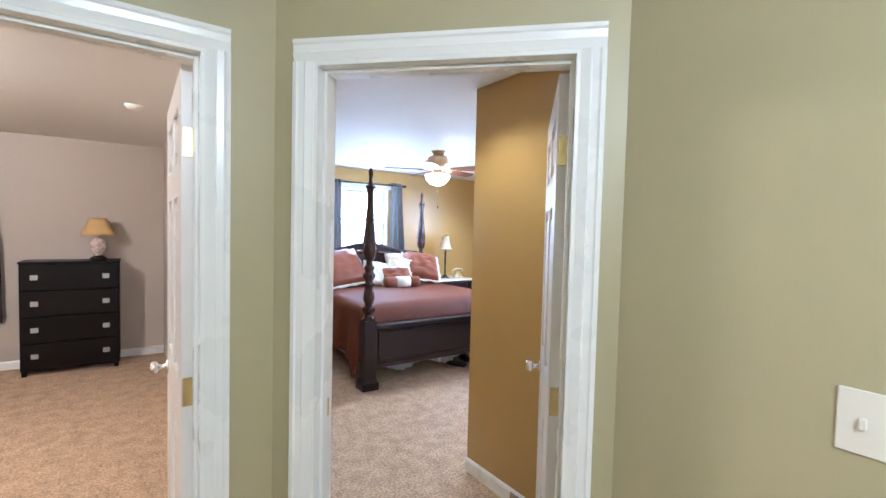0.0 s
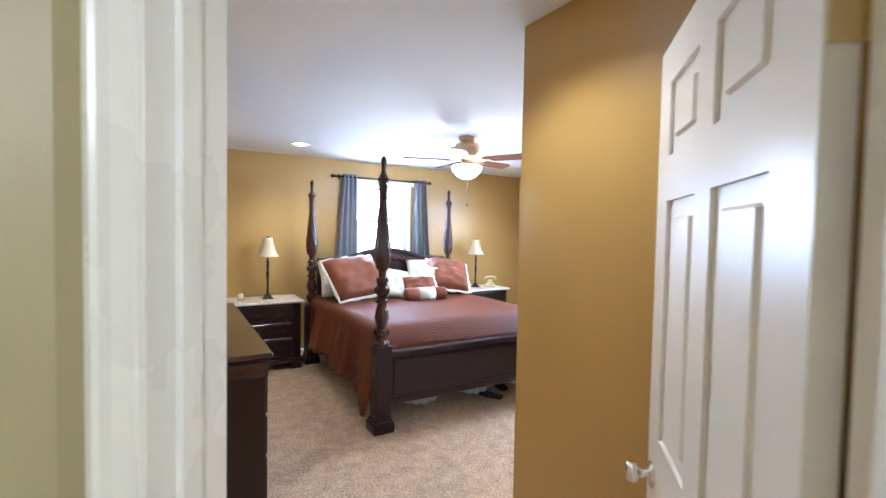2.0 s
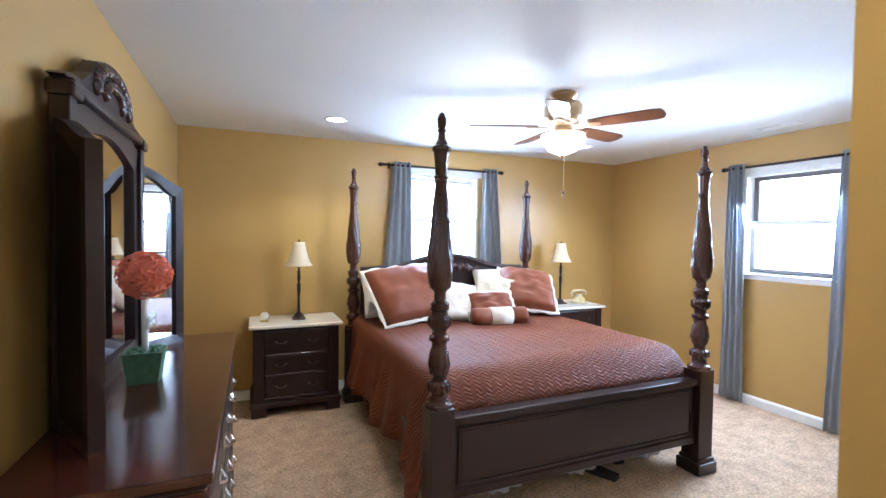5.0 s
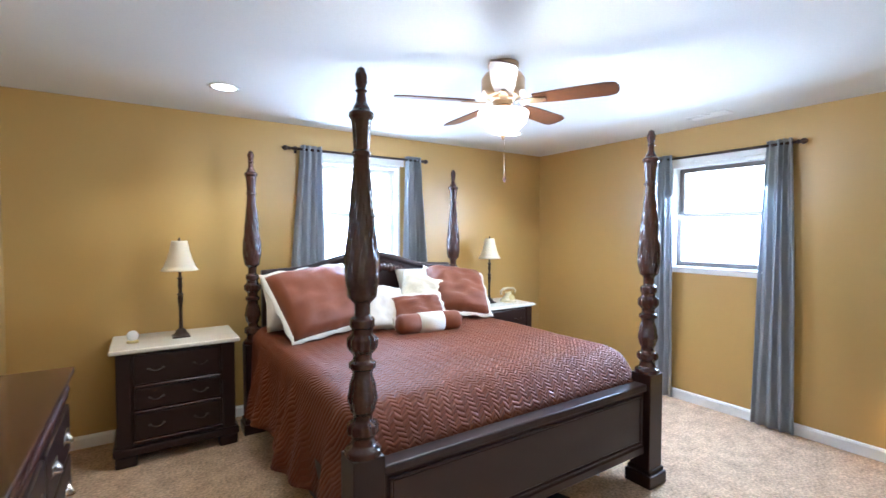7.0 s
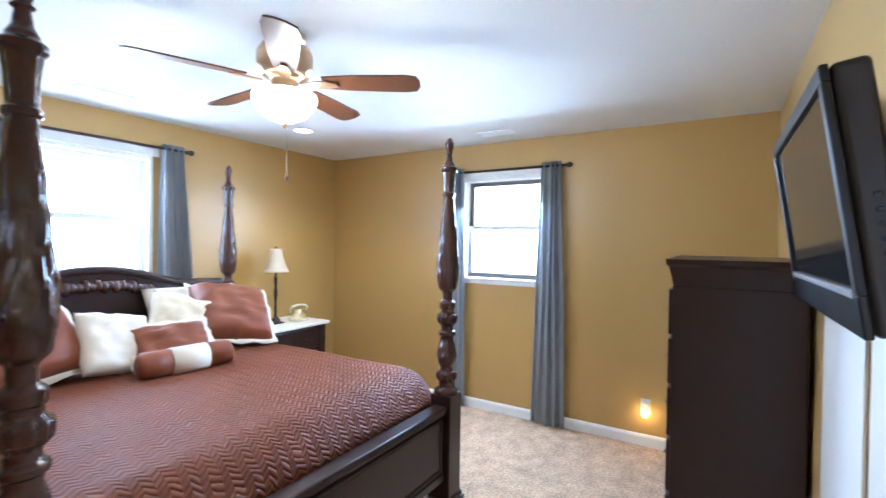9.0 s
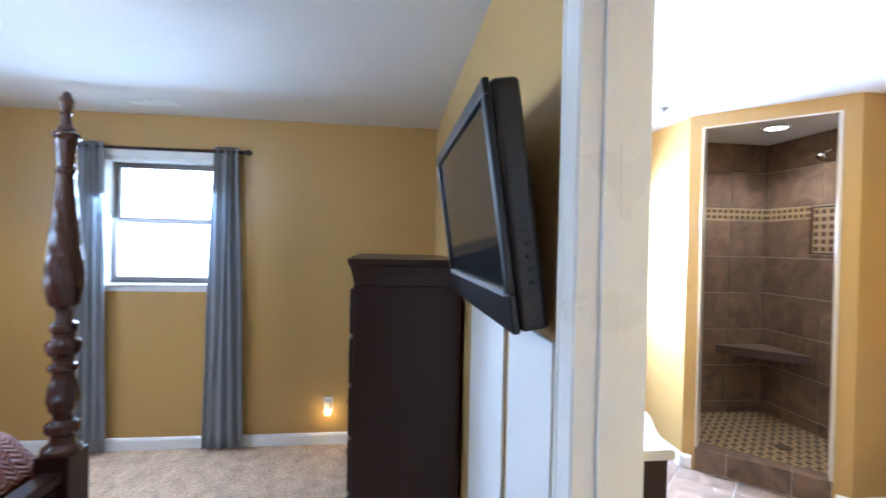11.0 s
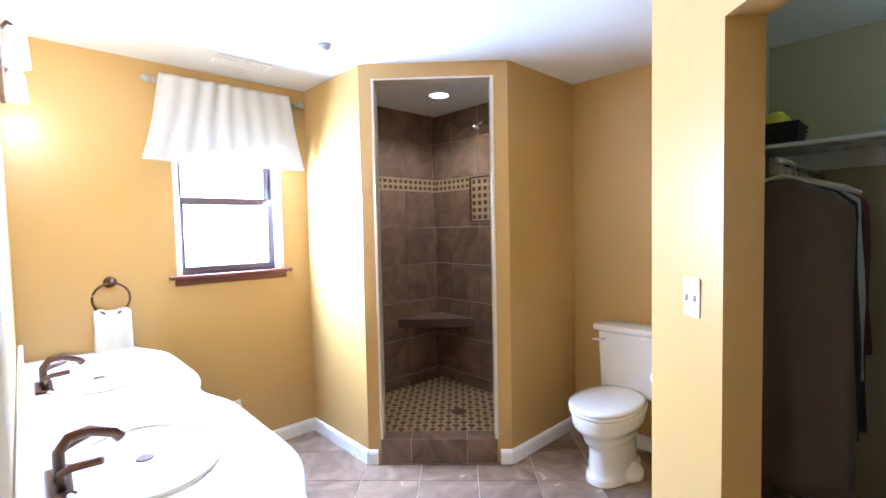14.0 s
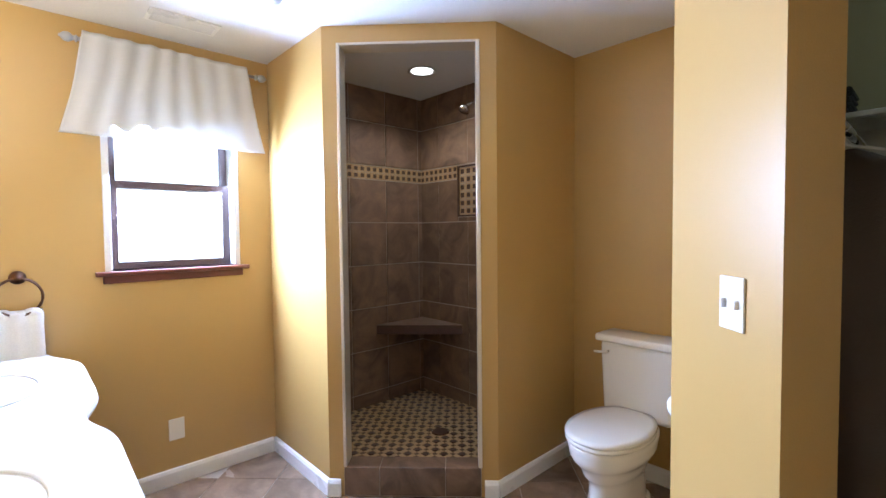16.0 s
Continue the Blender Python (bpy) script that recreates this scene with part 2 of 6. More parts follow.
# ---- mesh helpers ----
def box(bm, x0, y0, z0, x1, y1, z1, bevel=0.0, seg=1):
    r = bmesh.ops.create_cube(bm, size=1.0)
    vs = r["verts"]
    for v in vs:
        v.co = Vector(((x0 + x1) / 2 + v.co.x * (x1 - x0), (y0 + y1) / 2 + v.co.y * (y1 - y0), (z0 + z1) / 2 + v.co.z * (z1 - z0)))
    if bevel:
        es = list({e for v in vs for e in v.link_edges})
        bmesh.ops.bevel(bm, geom=es, offset=bevel, segments=seg, profile=0.5, affect="EDGES")
    return bm


def boxed(x0, y0, z0, x1, y1, z1, bevel=0.0, seg=1):
    return box(bmesh.new(), x0, y0, z0, x1, y1, z1, bevel, seg)


def lathe(profile, seg=24, relief=None, bm=None, at=(0, 0, 0)):
    """Turned shape from (radius, z) rows; relief(a, z) scales the radius."""
    bm = bm or bmesh.new()
    rings = []
    for r, z in profile:
        ring = []
        for k in range(seg):
            a = 2 * math.pi * k / seg
            q = r * (relief(a, z) if relief else 1)
            ring.append(bm.verts.new((at[0] + q * math.cos(a), at[1] + q * math.sin(a), at[2] + z)))
        rings.append(ring)
    for lo, hi in zip(rings, rings[1:]):
        for k in range(seg):
            bm.faces.new((lo[k], lo[(k + 1) % seg], hi[(k + 1) % seg], hi[k]))
    for ring in (rings[0], rings[-1]):
        try:
            bm.faces.new(ring if ring is rings[-1] else ring[::-1])
        except ValueError:
            pass
    return bm


def tube(pts, r, seg=8, bm=None):
    bm = bm or bmesh.new()
    rings = []
    pts = [Vector(p) for p in pts]
    for i, p in enumerate(pts):
        d = (pts[min(i + 1, len(pts) - 1)] - pts[max(i - 1, 0)]).normalized()
        side = d.orthogonal().normalized() if abs(d.z) > 0.95 else Vector((-d.y, d.x, 0)).normalized()
        up = d.cross(side)
        rings.append([bm.verts.new(p + r * (math.cos(2 * math.pi * k / seg) * side + math.sin(2 * math.pi * k / seg) * up)) for k in range(seg)])
    for lo, hi in zip(rings, rings[1:]):
        for k in range(seg):
            bm.faces.new((lo[k], lo[(k + 1) % seg], hi[(k + 1) % seg], hi[k]))
    bm.faces.new(rings[0][::-1])
    bm.faces.new(rings[-1])
    return bm


def prism(outline, depth, axis="y", bm=None):
    """Outline of (u, v) pushed out along an axis: y gives (u, 0..depth, v), x gives (0..depth, u, v), z gives (u, v, 0..depth)."""
    bm = bm or bmesh.new()

    def co(u, v, d):
        return {"y": (u, d, v), "x": (d, u, v), "z": (u, v, d)}[axis]

    a = [bm.verts.new(co(u, v, 0)) for u, v in outline]
    b = [bm.verts.new(co(u, v, depth)) for u, v in outline]
    bm.faces.new(a)
    bm.faces.new(b[::-1])
    n = len(a)
    for k in range(n):
        bm.faces.new((a[k], b[k], b[(k + 1) % n], a[(k + 1) % n]))
    bmesh.ops.recalc_face_normals(bm, faces=bm.faces)
    return bm


def mesh_of(name, bm, material, smooth=False):
    me = bpy.data.meshes.new(name)
    bmesh.ops.recalc_face_normals(bm, faces=bm.faces)
    bm.to_mesh(me)
    bm.free()
    for m in material if isinstance(material, (list, tuple)) else [material]:
        me.materials.append(m)
    if smooth:
        for p in me.polygons:
            p.use_smooth = True
    return me


def part(name, bm, material, parent, label="", smooth=False):
    ob = new(name, mesh_of(name, bm, material, smooth))
    ob.parent = parent
    return tagged(ob, label)


def thing(name, at, label, category, group="", turn=0):
    ob = new(name)
    ob.empty_display_size = 0.1
    ob.matrix_world = pose(*at, 0, 0, turn)
    return tagged(ob, label, category, group)


def whole(name, bm, material, at, label, category, group="", turn=0, smooth=False):
    ob = new(name, mesh_of(name, bm, material, smooth))
    ob.matrix_world = pose(*at, 0, 0, turn)
    return tagged(ob, label, category, group)


def structure(name, bm, material, label="", category="", smooth=False):
    return tagged(new(name, mesh_of(name, bm, material, smooth)), label, category, kind="structure")


# ---- structure ----
TOP = 2.44
NORTH, EAST, WEST = 6.58, 5.735, 0.915


def wall(name, p0, p1, thick, front, back, label, holes=(), z0=0.0, z1=TOP):
    """Wall whose seen face runs from p0 to p1, with its body to the right of that way; holes are (s0, s1, bottom, top) along it."""
    length = math.hypot(p1[0] - p0[0], p1[1] - p0[1])
    bm = bmesh.new()
    s = 0.0
    for a, b, lo, hi in sorted(holes):
        box(bm, s, -thick, z0, a, 0, z1)
        if lo > z0:
            box(bm, a, -thick, z0, b, 0, lo)
        if hi < z1:
            box(bm, a, -thick, hi, b, 0, z1)
        s = b
    box(bm, s, -thick, z0, length, 0, z1)
    for f in bm.faces:
        f.material_index = 1 if f.normal.y < -0.5 else 0
    ob = structure(name, bm, [front, back], label, "wall")
    ob.matrix_world = pose(p0[0], p0[1], 0, 0, 0, math.degrees(math.atan2(p1[1] - p0[1], p1[0] - p0[0])))
    return ob


structure("floor", boxed(-2.75, -1.65, -0.1, 5.9, 6.75, 0.0), M_CARPET, "beige cut-pile carpet over the rooms", "floor")
structure("ceiling", boxed(-2.75, -1.65, TOP, 5.9, 6.75, TOP + 0.1), M_CEIL, "white painted ceiling", "ceiling")

# The seen face lies to the left of each wall's way.
wall("wall_north", (EAST, NORTH), (0.81, NORTH), 0.16, M_GOLD, M_GREY, "gold painted bedroom wall with a window", [(EAST - 3.80, EAST - 3.00, 1.20, 2.16)])
wall("wall_east", (EAST, 2.40), (EAST, NORTH + 0.16), 0.16, M_GOLD, M_GREY, "gold painted bedroom wall with a window", [(4.13 - 2.40, 4.93 - 2.40, 1.215, 2.13)])
wall("wall_bath_east", (EAST, -0.9), (EAST, 2.40), 0.16, M_GOLD, M_GREY, "gold painted bathroom wall with a small window", [(1.05 + 0.9, 1.69 + 0.9, 1.24, 2.12)])
wall("wall_west", (WEST, NORTH), (WEST, 1.73), 0.12, M_GOLD, M_GREY, "gold painted bedroom wall behind the dresser")
wall("wall_tv", (3.045, 2.515), (EAST, 2.515), 0.137, M_GOLD, M_GOLD, "gold painted partition under the television")
HX0, HY0, HX1, HY1 = 0.846, 1.667, 1.583, 0.927
wall("wall_hall_diagonal", (HX1, HY1), (HX0, HY0), 0.12, M_HALL, M_GOLD, "olive painted angled hall wall with a doorway", [(1.044 - 0.908, 1.044 - 0.125, 0, 2.055)])
wall("wall_hall_north", (HX0, 1.667), (-0.35, 1.667), 0.12, M_HALL, M_GREY, "olive painted hall wall with a doorway", [(HX0 - 0.66, HX0 + 0.14, 0, 2.055)])
wall("wall_hall_east", (1.570, -1.5), (1.570, 0.94), 0.12, M_HALL, M_GREY, "olive painted hall wall with a switch")
wall("wall_hall_west", (-0.35, 1.667), (-0.35, -1.5), 0.12, M_HALL, M_GREY, "olive painted hall wall")
wall("wall_hall_south", (-0.47, -1.5), (1.70, -1.5), 0.12, M_HALL, M_GREY, "olive painted hall wall")
wall("wall_jut", (2.27, 0.98), (2.27, 2.475), 0.12, M_GOLD, M_GOLD, "gold painted partition beside the bedroom door")
wall("wall_jut_back", (1.65, 0.98), (2.27, 0.98), 0.12, M_GOLD, M_GREY, "gold painted wall behind the open door")
wall("wall_jut_head", (2.39, 2.50), (3.05, 2.50), 0.10, M_GOLD, M_GOLD, "gold painted wall over the bathroom doorway", z0=2.06)
wall("wall_spare_north", (0.81, 6.55), (-2.63, 6.55), 0.12, M_GREY, M_GREY, "greige painted spare room wall")
wall("wall_spare_west", (-2.63, 6.67), (-2.63, 1.667), 0.12, M_GREY, M_GREY, "greige painted spare room wall")
wall("wall_spare_south", (-2.63, 1.787), (-0.47, 1.787), 0.12, M_GREY, M_GREY, "greige painted spare room wall")
wall("wall_bath_south", (3.40, -0.457), (EAST, -0.457), 0.12, M_GOLD, M_GREY, "gold painted bathroom wall behind the toilet")
CX0, CY0, CX1, CY1 = 3.495, 0.585, 2.39, 1.56
CL = math.hypot(CX1 - CX0, CY1 - CY0)


wall("wall_closet", (CX1, CY1), (CX0, CY0), 0.12, M_GOLD, M_HALL, "gold painted angled wall with a closet opening", [(0.30, CL - 0.42, 0, 2.065)])
nook = bmesh.new()
box(nook, 3.395, -0.74, 0, 3.492, 0.57, TOP)
for f in nook.faces:
    f.material_index = 1 if f.normal.x < -0.5 else 0
structure("wall_toilet_nook", nook, [M_GOLD, M_HALL], "gold painted partition beside the toilet", "wall")
wall("wall_closet_south", (1.80, -0.74), (3.395, -0.74), 0.12, M_HALL, M_GREY, "olive painted closet wall")
wall("wall_closet_west", (1.92, 0.86), (1.92, -0.74), 0.12, M_HALL, M_GREY, "olive painted closet wall")
wall("wall_closet_north", (2.27, 0.86), (1.80, 0.86), 0.05, M_HALL, M_GREY, "olive painted closet wall")

BATH = 0.072
# Shower box: side wall, angled front with an opening, short return wall.
SX, SY = 4.445, 0.255
TX, TY = 5.055, 0.865
sw = bmesh.new()
box(sw, SX, -0.62, 0, SX + 0.10, SY, TOP)
structure("wall_shower_side", sw, M_GOLD, "gold painted shower side wall", "wall")
DL = math.hypot(TX - SX, TY - SY)
OPEN0, OPEN1, OPENZ = 0.085, DL - 0.075, 2.355
ob = wall("wall_shower_front", (SX, SY), (TX, TY), 0.10, M_GOLD, M_TILE, "gold painted angled shower front with a tall opening", [(OPEN0, OPEN1, 0, OPENZ)])
sr = bmesh.new()
box(sr, TX, TY - 0.10, 0, EAST, TY, TOP)
structure("wall_shower_return", sr, M_GOLD, "gold painted short shower wall", "wall")


# ---- trim ----
def base(p0, p1, z=0.0):
    """Baseboard along a wall whose seen face lies to the left of the way."""
    length = math.hypot(p1[0] - p0[0], p1[1] - p0[1])
    bm = prism([(0, 0), (0.014, 0), (0.014, 0.068), (0.008, 0.082), (0, 0.088)], length, "x")
    ob = structure("baseboard", bm, M_TRIM, "white painted baseboard", "baseboard")
    ob.matrix_world = pose(p0[0], p0[1], z, 0, 0, math.degrees(math.atan2(p1[1] - p0[1], p1[0] - p0[0])))


base((EAST, NORTH), (WEST, NORTH))
base((EAST, 2.53), (EAST, NORTH - 0.015))
base((WEST, NORTH - 0.015), (WEST, 1.76))
base((4.07, 2.515), (EAST - 0.015, 2.515))
base((2.27, 1.0), (2.27, 2.475))
base((0.81, 6.55), (-2.63, 6.55))
base((EAST, 0.88), (EAST, 1.78), BATH)
for p0, p1 in (((TX, TY), (EAST, TY)), ((SX + (OPEN1 + 0.016) * 0.707, SY + (OPEN1 + 0.016) * 0.707), (TX, TY)), ((SX, SY), (SX + (OPEN0 - 0.016) * 0.707, SY + (OPEN0 - 0.016) * 0.707)),
               ((SX, -0.457), (SX, SY)), ((3.50, -0.457), (SX, -0.457))):
    base(p0, p1, BATH)


def casing_profile(w):
    return [(0, 0), (w, 0), (w, 0.016), (w * 0.8, 0.019), (w * 0.72, 0.014), (w * 0.45, 0.012), (w * 0.38, 0.016), (w * 0.12, 0.010), (0, 0.008)]


def casing(parent, s0, s1, top, w=0.065, y=0.0, flip=1):
    """Moulded boards up both sides and over an opening, in the wall's own frame; flip -1 sets them on the back."""
    for name, s, way in (("side_casing", s0, -1), ("side_casing", s1, 1)):
        bm = prism([(s + way * u, y + flip * v) for u, v in casing_profile(w)], top - 0.001, "z")
        part(name, bm, M_TRIM, parent)
    bm = prism([(y + flip * v, top + u) for u, v in casing_profile(w)], s1 - s0 + 2 * w, "x")
    bmesh.ops.translate(bm, verts=bm.verts, vec=(s0 - w, 0, 0))
    part("head_casing", bm, M_TRIM, parent)


def door_frame(name, p0, p1, s0, s1, top, thick, label, back=True):
    at = new(name)
    at.matrix_world = pose(p0[0], p0[1], 0, 0, 0, math.degrees(math.atan2(p1[1] - p0[1], p1[0] - p0[0])))
    tagged(at, label, "door frame", kind="structure")
    j = 0.018
    for a, b in ((s0, s0 + j), (s1 - j, s1)):
        part("jamb", boxed(a, -thick - 0.006, 0, b, 0.006, top - j, 0.001), M_TRIM, at)
    part("head_jamb", boxed(s0, -thick - 0.006, top - j, s1, 0.006, top, 0.001), M_TRIM, at)
    for a, b in ((s0 + j, s0 + j + 0.011), (s1 - j - 0.011, s1 - j)):
        part("door_stop", boxed(a, -0.07, 0, b, -0.035, top - j, 0.002), M_TRIM, at)
    part("head_stop", boxed(s0 + j + 0.011, -0.07, top - j - 0.011, s1 - j - 0.011, -0.035, top - j, 0.002), M_TRIM, at)
    casing(at, s0 + 0.006, s1 - 0.006, top - 0.006, y=0.0004)
    if back:
        casing(at, s0 + 0.006, s1 - 0.006, top - 0.006, y=-thick - 0.0004, flip=-1)
    return at


frame_1 = door_frame("door_frame_1", (HX1, HY1), (HX0, HY0), 1.044 - 0.908, 1.044 - 0.125, 2.055, 0.12, "white moulded door casing of the bedroom", back=False)
part("strike_plate", boxed(1.044 - 0.125 - 0.020, -0.10, 0.93, 1.044 - 0.125 - 0.0175, -0.075, 0.99), M_BRASS, frame_1, "brass strike plate")
door_frame("door_frame_2", (HX0, 1.667), (-0.35, 1.667), HX0 - 0.66, HX0 + 0.14, 2.055, 0.12, "white moulded door casing of the spare room", back=False)
bath_frame = new("door_frame_3")
tagged(bath_frame, "white moulded casing of the bathroom doorway", "door frame", kind="structure")
part("jamb", boxed(3.027, 2.3778, 0, 3.0448, 2.521, 2.04, 0.001), M_TRIM, bath_frame)
part("jamb", boxed(2.392, 2.394, 0, 2.408, 2.502, 2.04, 0.001), M_TRIM, bath_frame)
part("head_jamb", boxed(2.392, 2.394, 2.04, 3.0445, 2.502, 2.0575, 0.001), M_TRIM, bath_frame)
part("side_casing", prism([(3.033 + u, 2.5155 + v) for u, v in casing_profile(0.065)], 2.10, "z"), M_TRIM, bath_frame)
part("side_casing", prism([(3.040 + u, 2.3775 - 1.3 * v) for u, v in casing_profile(0.065)], 2.10, "z"), M_TRIM, bath_frame)
part("door_stop", boxed(3.017, 2.44, 0, 3.027, 2.475, 2.04, 0.002), M_TRIM, bath_frame)


def panel_door(name, hinge, turn, width, label, knob_side=1):
    """Six-panel door; x runs from the hinge, its face lies along x, y is the thickness."""
    d = thing(name, (hinge[0], hinge[1], 0.012), label, "door", turn=turn)
    tagged(d, kind="structure")
    t, h = 0.035, 2.02
    bm = bmesh.new()
    stile, mid = 0.11, 0.10
    pw = (width - 2 * stile - mid) / 2
    rows = [(0.24, 0.86), (1.03, 1.63), (1.74, 1.92)]
    xs = [(stile, stile + pw), (stile + pw + mid, width - stile)]
    box(bm, 0, 0, 0, stile, t, h)
    box(bm, width - stile, 0, 0, width, t, h)
    box(bm, stile + pw, 0, 0, stile + pw + mid, t, h)
    z = 0.0
    for lo, hi in rows + [(h, h)]:
        for a, b in xs:
            box(bm, a, 0, z, b, t, lo)
        z = hi
    part("door_frame_rails", bm, M_DOOR, d)
    for a, b in xs:
        for lo, hi in rows:
            pm = boxed(a, 0.010, lo, b, t - 0.010, hi)
            box(pm, a + 0.035, 0.003, lo + 0.035, b - 0.035, t - 0.003, hi - 0.035, 0.009)
            part("door_panel", pm, M_DOOR, d)
    for s in (-1, 1):
        y = 0 if s < 0 else t
        prof = [(0.032, 0), (0.032, 0.006), (0.012, 0.010), (0.011, 0.035), (0.026, 0.042), (0.028, 0.056), (0.022, 0.066), (0.0, 0.068)]
        k = lathe([(max(r, 0.0005), zz) for r, zz in prof], 16)
        bmesh.ops.rotate(k, verts=k.verts, cent=(0, 0, 0), matrix=Matrix.Rotation(radians(-90 * s), 3, "X"))
        bmesh.ops.translate(k, verts=k.verts, vec=(width - 0.065, y, 0.92))
        part("door_knob", k, M_CHROME, d, "polished chrome knob", smooth=True)
    for zc in (0.22, 1.02, 1.79):
        hb = boxed(-0.0035, -0.004, zc - 0.045, -0.0005, t - 0.004, zc + 0.045, 0.001)
        tube([(-0.004, -0.007, zc - 0.045), (-0.004, -0.007, zc + 0.045)], 0.006, 8, hb)
        part("hinge", hb, M_BRASS, d, "worn brass hinge")
    return d


panel_door("door_1", (1.570, 1.133), 45, 0.775, "white six-panel bedroom door standing open")
panel_door("door_2", (0.640, 1.795), 89.5, 0.76, "white six-panel spare room door standing open")


def window(name, label, at, turn, w, h, sash_mat, casing_mat, sill_mat, deep=0.16):
    """Double-hung window in a hole; x along the wall, y inward (0 at the wall's face), z from the hole's bottom."""
    win = thing(name, at, label, "window", turn=turn)
    tagged(win, kind="structure")
    f = 0.03
    for a, b in ((0, f), (w - f, w)):
        part("window_frame", boxed(a, -deep, 0, b, 0.004, h, 0.002), casing_mat, win)
    part("window_frame", boxed(f, -deep, h - f, w - f, 0.004, h, 0.002), casing_mat, win)
    part("window_sill", boxed(-0.04, -deep, -0.022, w + 0.04, 0.045, 0.0, 0.006, 2), sill_mat, win)
    part("window_apron", boxed(-0.01, 0.001, -0.06, w + 0.01, 0.016, -0.0225, 0.003), sill_mat, win)
    mid = h * 0.50
    for lo, hi, y in ((0.002, mid + 0.02, -0.075), (mid - 0.02, h - f, -0.110)):
        bm = bmesh.new()
        r = 0.038
        box(bm, f, y - 0.03, lo, f + r, y, hi)
        box(bm, w - f - r, y - 0.03, lo, w - f, y, hi)
        box(bm, f + r, y - 0.03, lo, w - f - r, y, lo + r)
        box(bm, f + r, y - 0.03, hi - r, w - f - r, y, hi)
        s = part("sash", bm, sash_mat, win)
        p = part("pane", boxed(f + r - 0.004, y - 0.018, lo + r - 0.004, w - f - r + 0.004, y - 0.014, hi - r + 0.004), M_GLASS, s)
        p.visible_shadow = False
    return win


window("window_1", "white double-hung bedroom window over the bed", (3.80, NORTH, 1.20), 180, 0.80, 0.96, M_TRIM, M_TRIM, M_TRIM)
window("window_2", "double-hung bedroom window with white sill", (EAST, 4.13, 1.215), 90, 0.80, 0.915, mat("grey_brown_sash", (0.13, 0.11, 0.10), 0.4), M_TRIM, M_TRIM)
window("window_3", "brown double-hung bathroom window with stained sill", (EAST, 1.05, 1.24), 90, 0.64, 0.88, M_SASH, M_TRIM, M_SILL)
# Flat white cornice over the bedroom windows.
for nm, x, y, turn in (("window_head_trim", 3.84, NORTH, 180), ("window_head_trim", EAST, 4.09, 90)):
    ob = structure(nm, boxed(0, 0.001, 0.0, 0.88, 0.018, 0.065, 0.004), M_TRIM, "white window head casing", "trim")
    ob.matrix_world = pose(x, y, 2.16 if turn == 180 else 2.13, 0, 0, turn)
for nm, bm in (("backdrop", boxed(1.5, 8.2, -1, 5.2, 8.25, 4.5)), ("backdrop", boxed(7.2, -1.5, -1, 7.25, 7.5, 4.5))):
    structure(nm, bm, M_OUT, "white overcast daylight outside", "sky")


# ---- bed ----
def smooth_profile(rows, n=4):
    out = []
    for i in range(len(rows) - 1):
        (r0, z0), (r1, z1) = rows[i], rows[i + 1]
        for k in range(n):
            u = k / n
            e = u * u * (3 - 2 * u)
            out.append((r0 + (r1 - r0) * e, z0 + (z1 - z0) * u))
    return out + [rows[-1]]


POST = [(0.070, 0.672), (0.070, 0.690), (0.046, 0.712), (0.044, 0.735), (0.058, 0.760), (0.057, 0.785), (0.036, 0.806), (0.036, 0.818), (0.048, 0.850), (0.056, 0.885), (0.050, 0.930),
        (0.038, 0.980), (0.040, 0.995), (0.051, 1.005), (0.051, 1.020), (0.036, 1.035), (0.036, 1.050), (0.056, 1.085), (0.057, 1.110), (0.040, 1.135), (0.040, 1.150), (0.047, 1.160), (0.047, 1.185),
        (0.030, 1.205), (0.030, 1.240), (0.054, 1.275), (0.062, 1.340), (0.061, 1.420), (0.050, 1.530), (0.040, 1.640), (0.030, 1.780), (0.029, 1.790), (0.036, 1.798), (0.036, 1.810), (0.029, 1.818),
        (0.032, 1.870), (0.037, 1.925), (0.047, 1.942), (0.047, 1.952), (0.032, 1.968), (0.019, 2.000), (0.016, 2.028), (0.023, 2.036), (0.016, 2.044), (0.022, 2.068), (0.023, 2.090), (0.014, 2.116), (0.002, 2.126)]


def carve(a, z):
    """Twisted acanthus leaves on the swell, reeds on the lower turnings."""
    if 1.25 < z < 1.78:
        swell = math.sin(math.pi * (z - 1.25) / 0.53) ** 0.6
        leaf = abs(math.sin(3 * a + 15 * z)) ** 0.6 - 0.55
        vein = math.sin(18 * a - 48 * z)
        return 1 + swell * (0.15 * leaf + 0.035 * vein)
    if 0.83 < z < 0.97 or 1.82 < z < 1.93:
        return 1 + 0.07 * (abs(math.cos(5 * a)) - 0.5)
    if 1.06 < z < 1.13 or 0.75 < z < 0.80:
        return 1 + 0.06 * math.cos(12 * a)
    if z > 2.05:
        return 1 + 0.05 * math.cos(6 * a + 60 * z)
    return 1.0


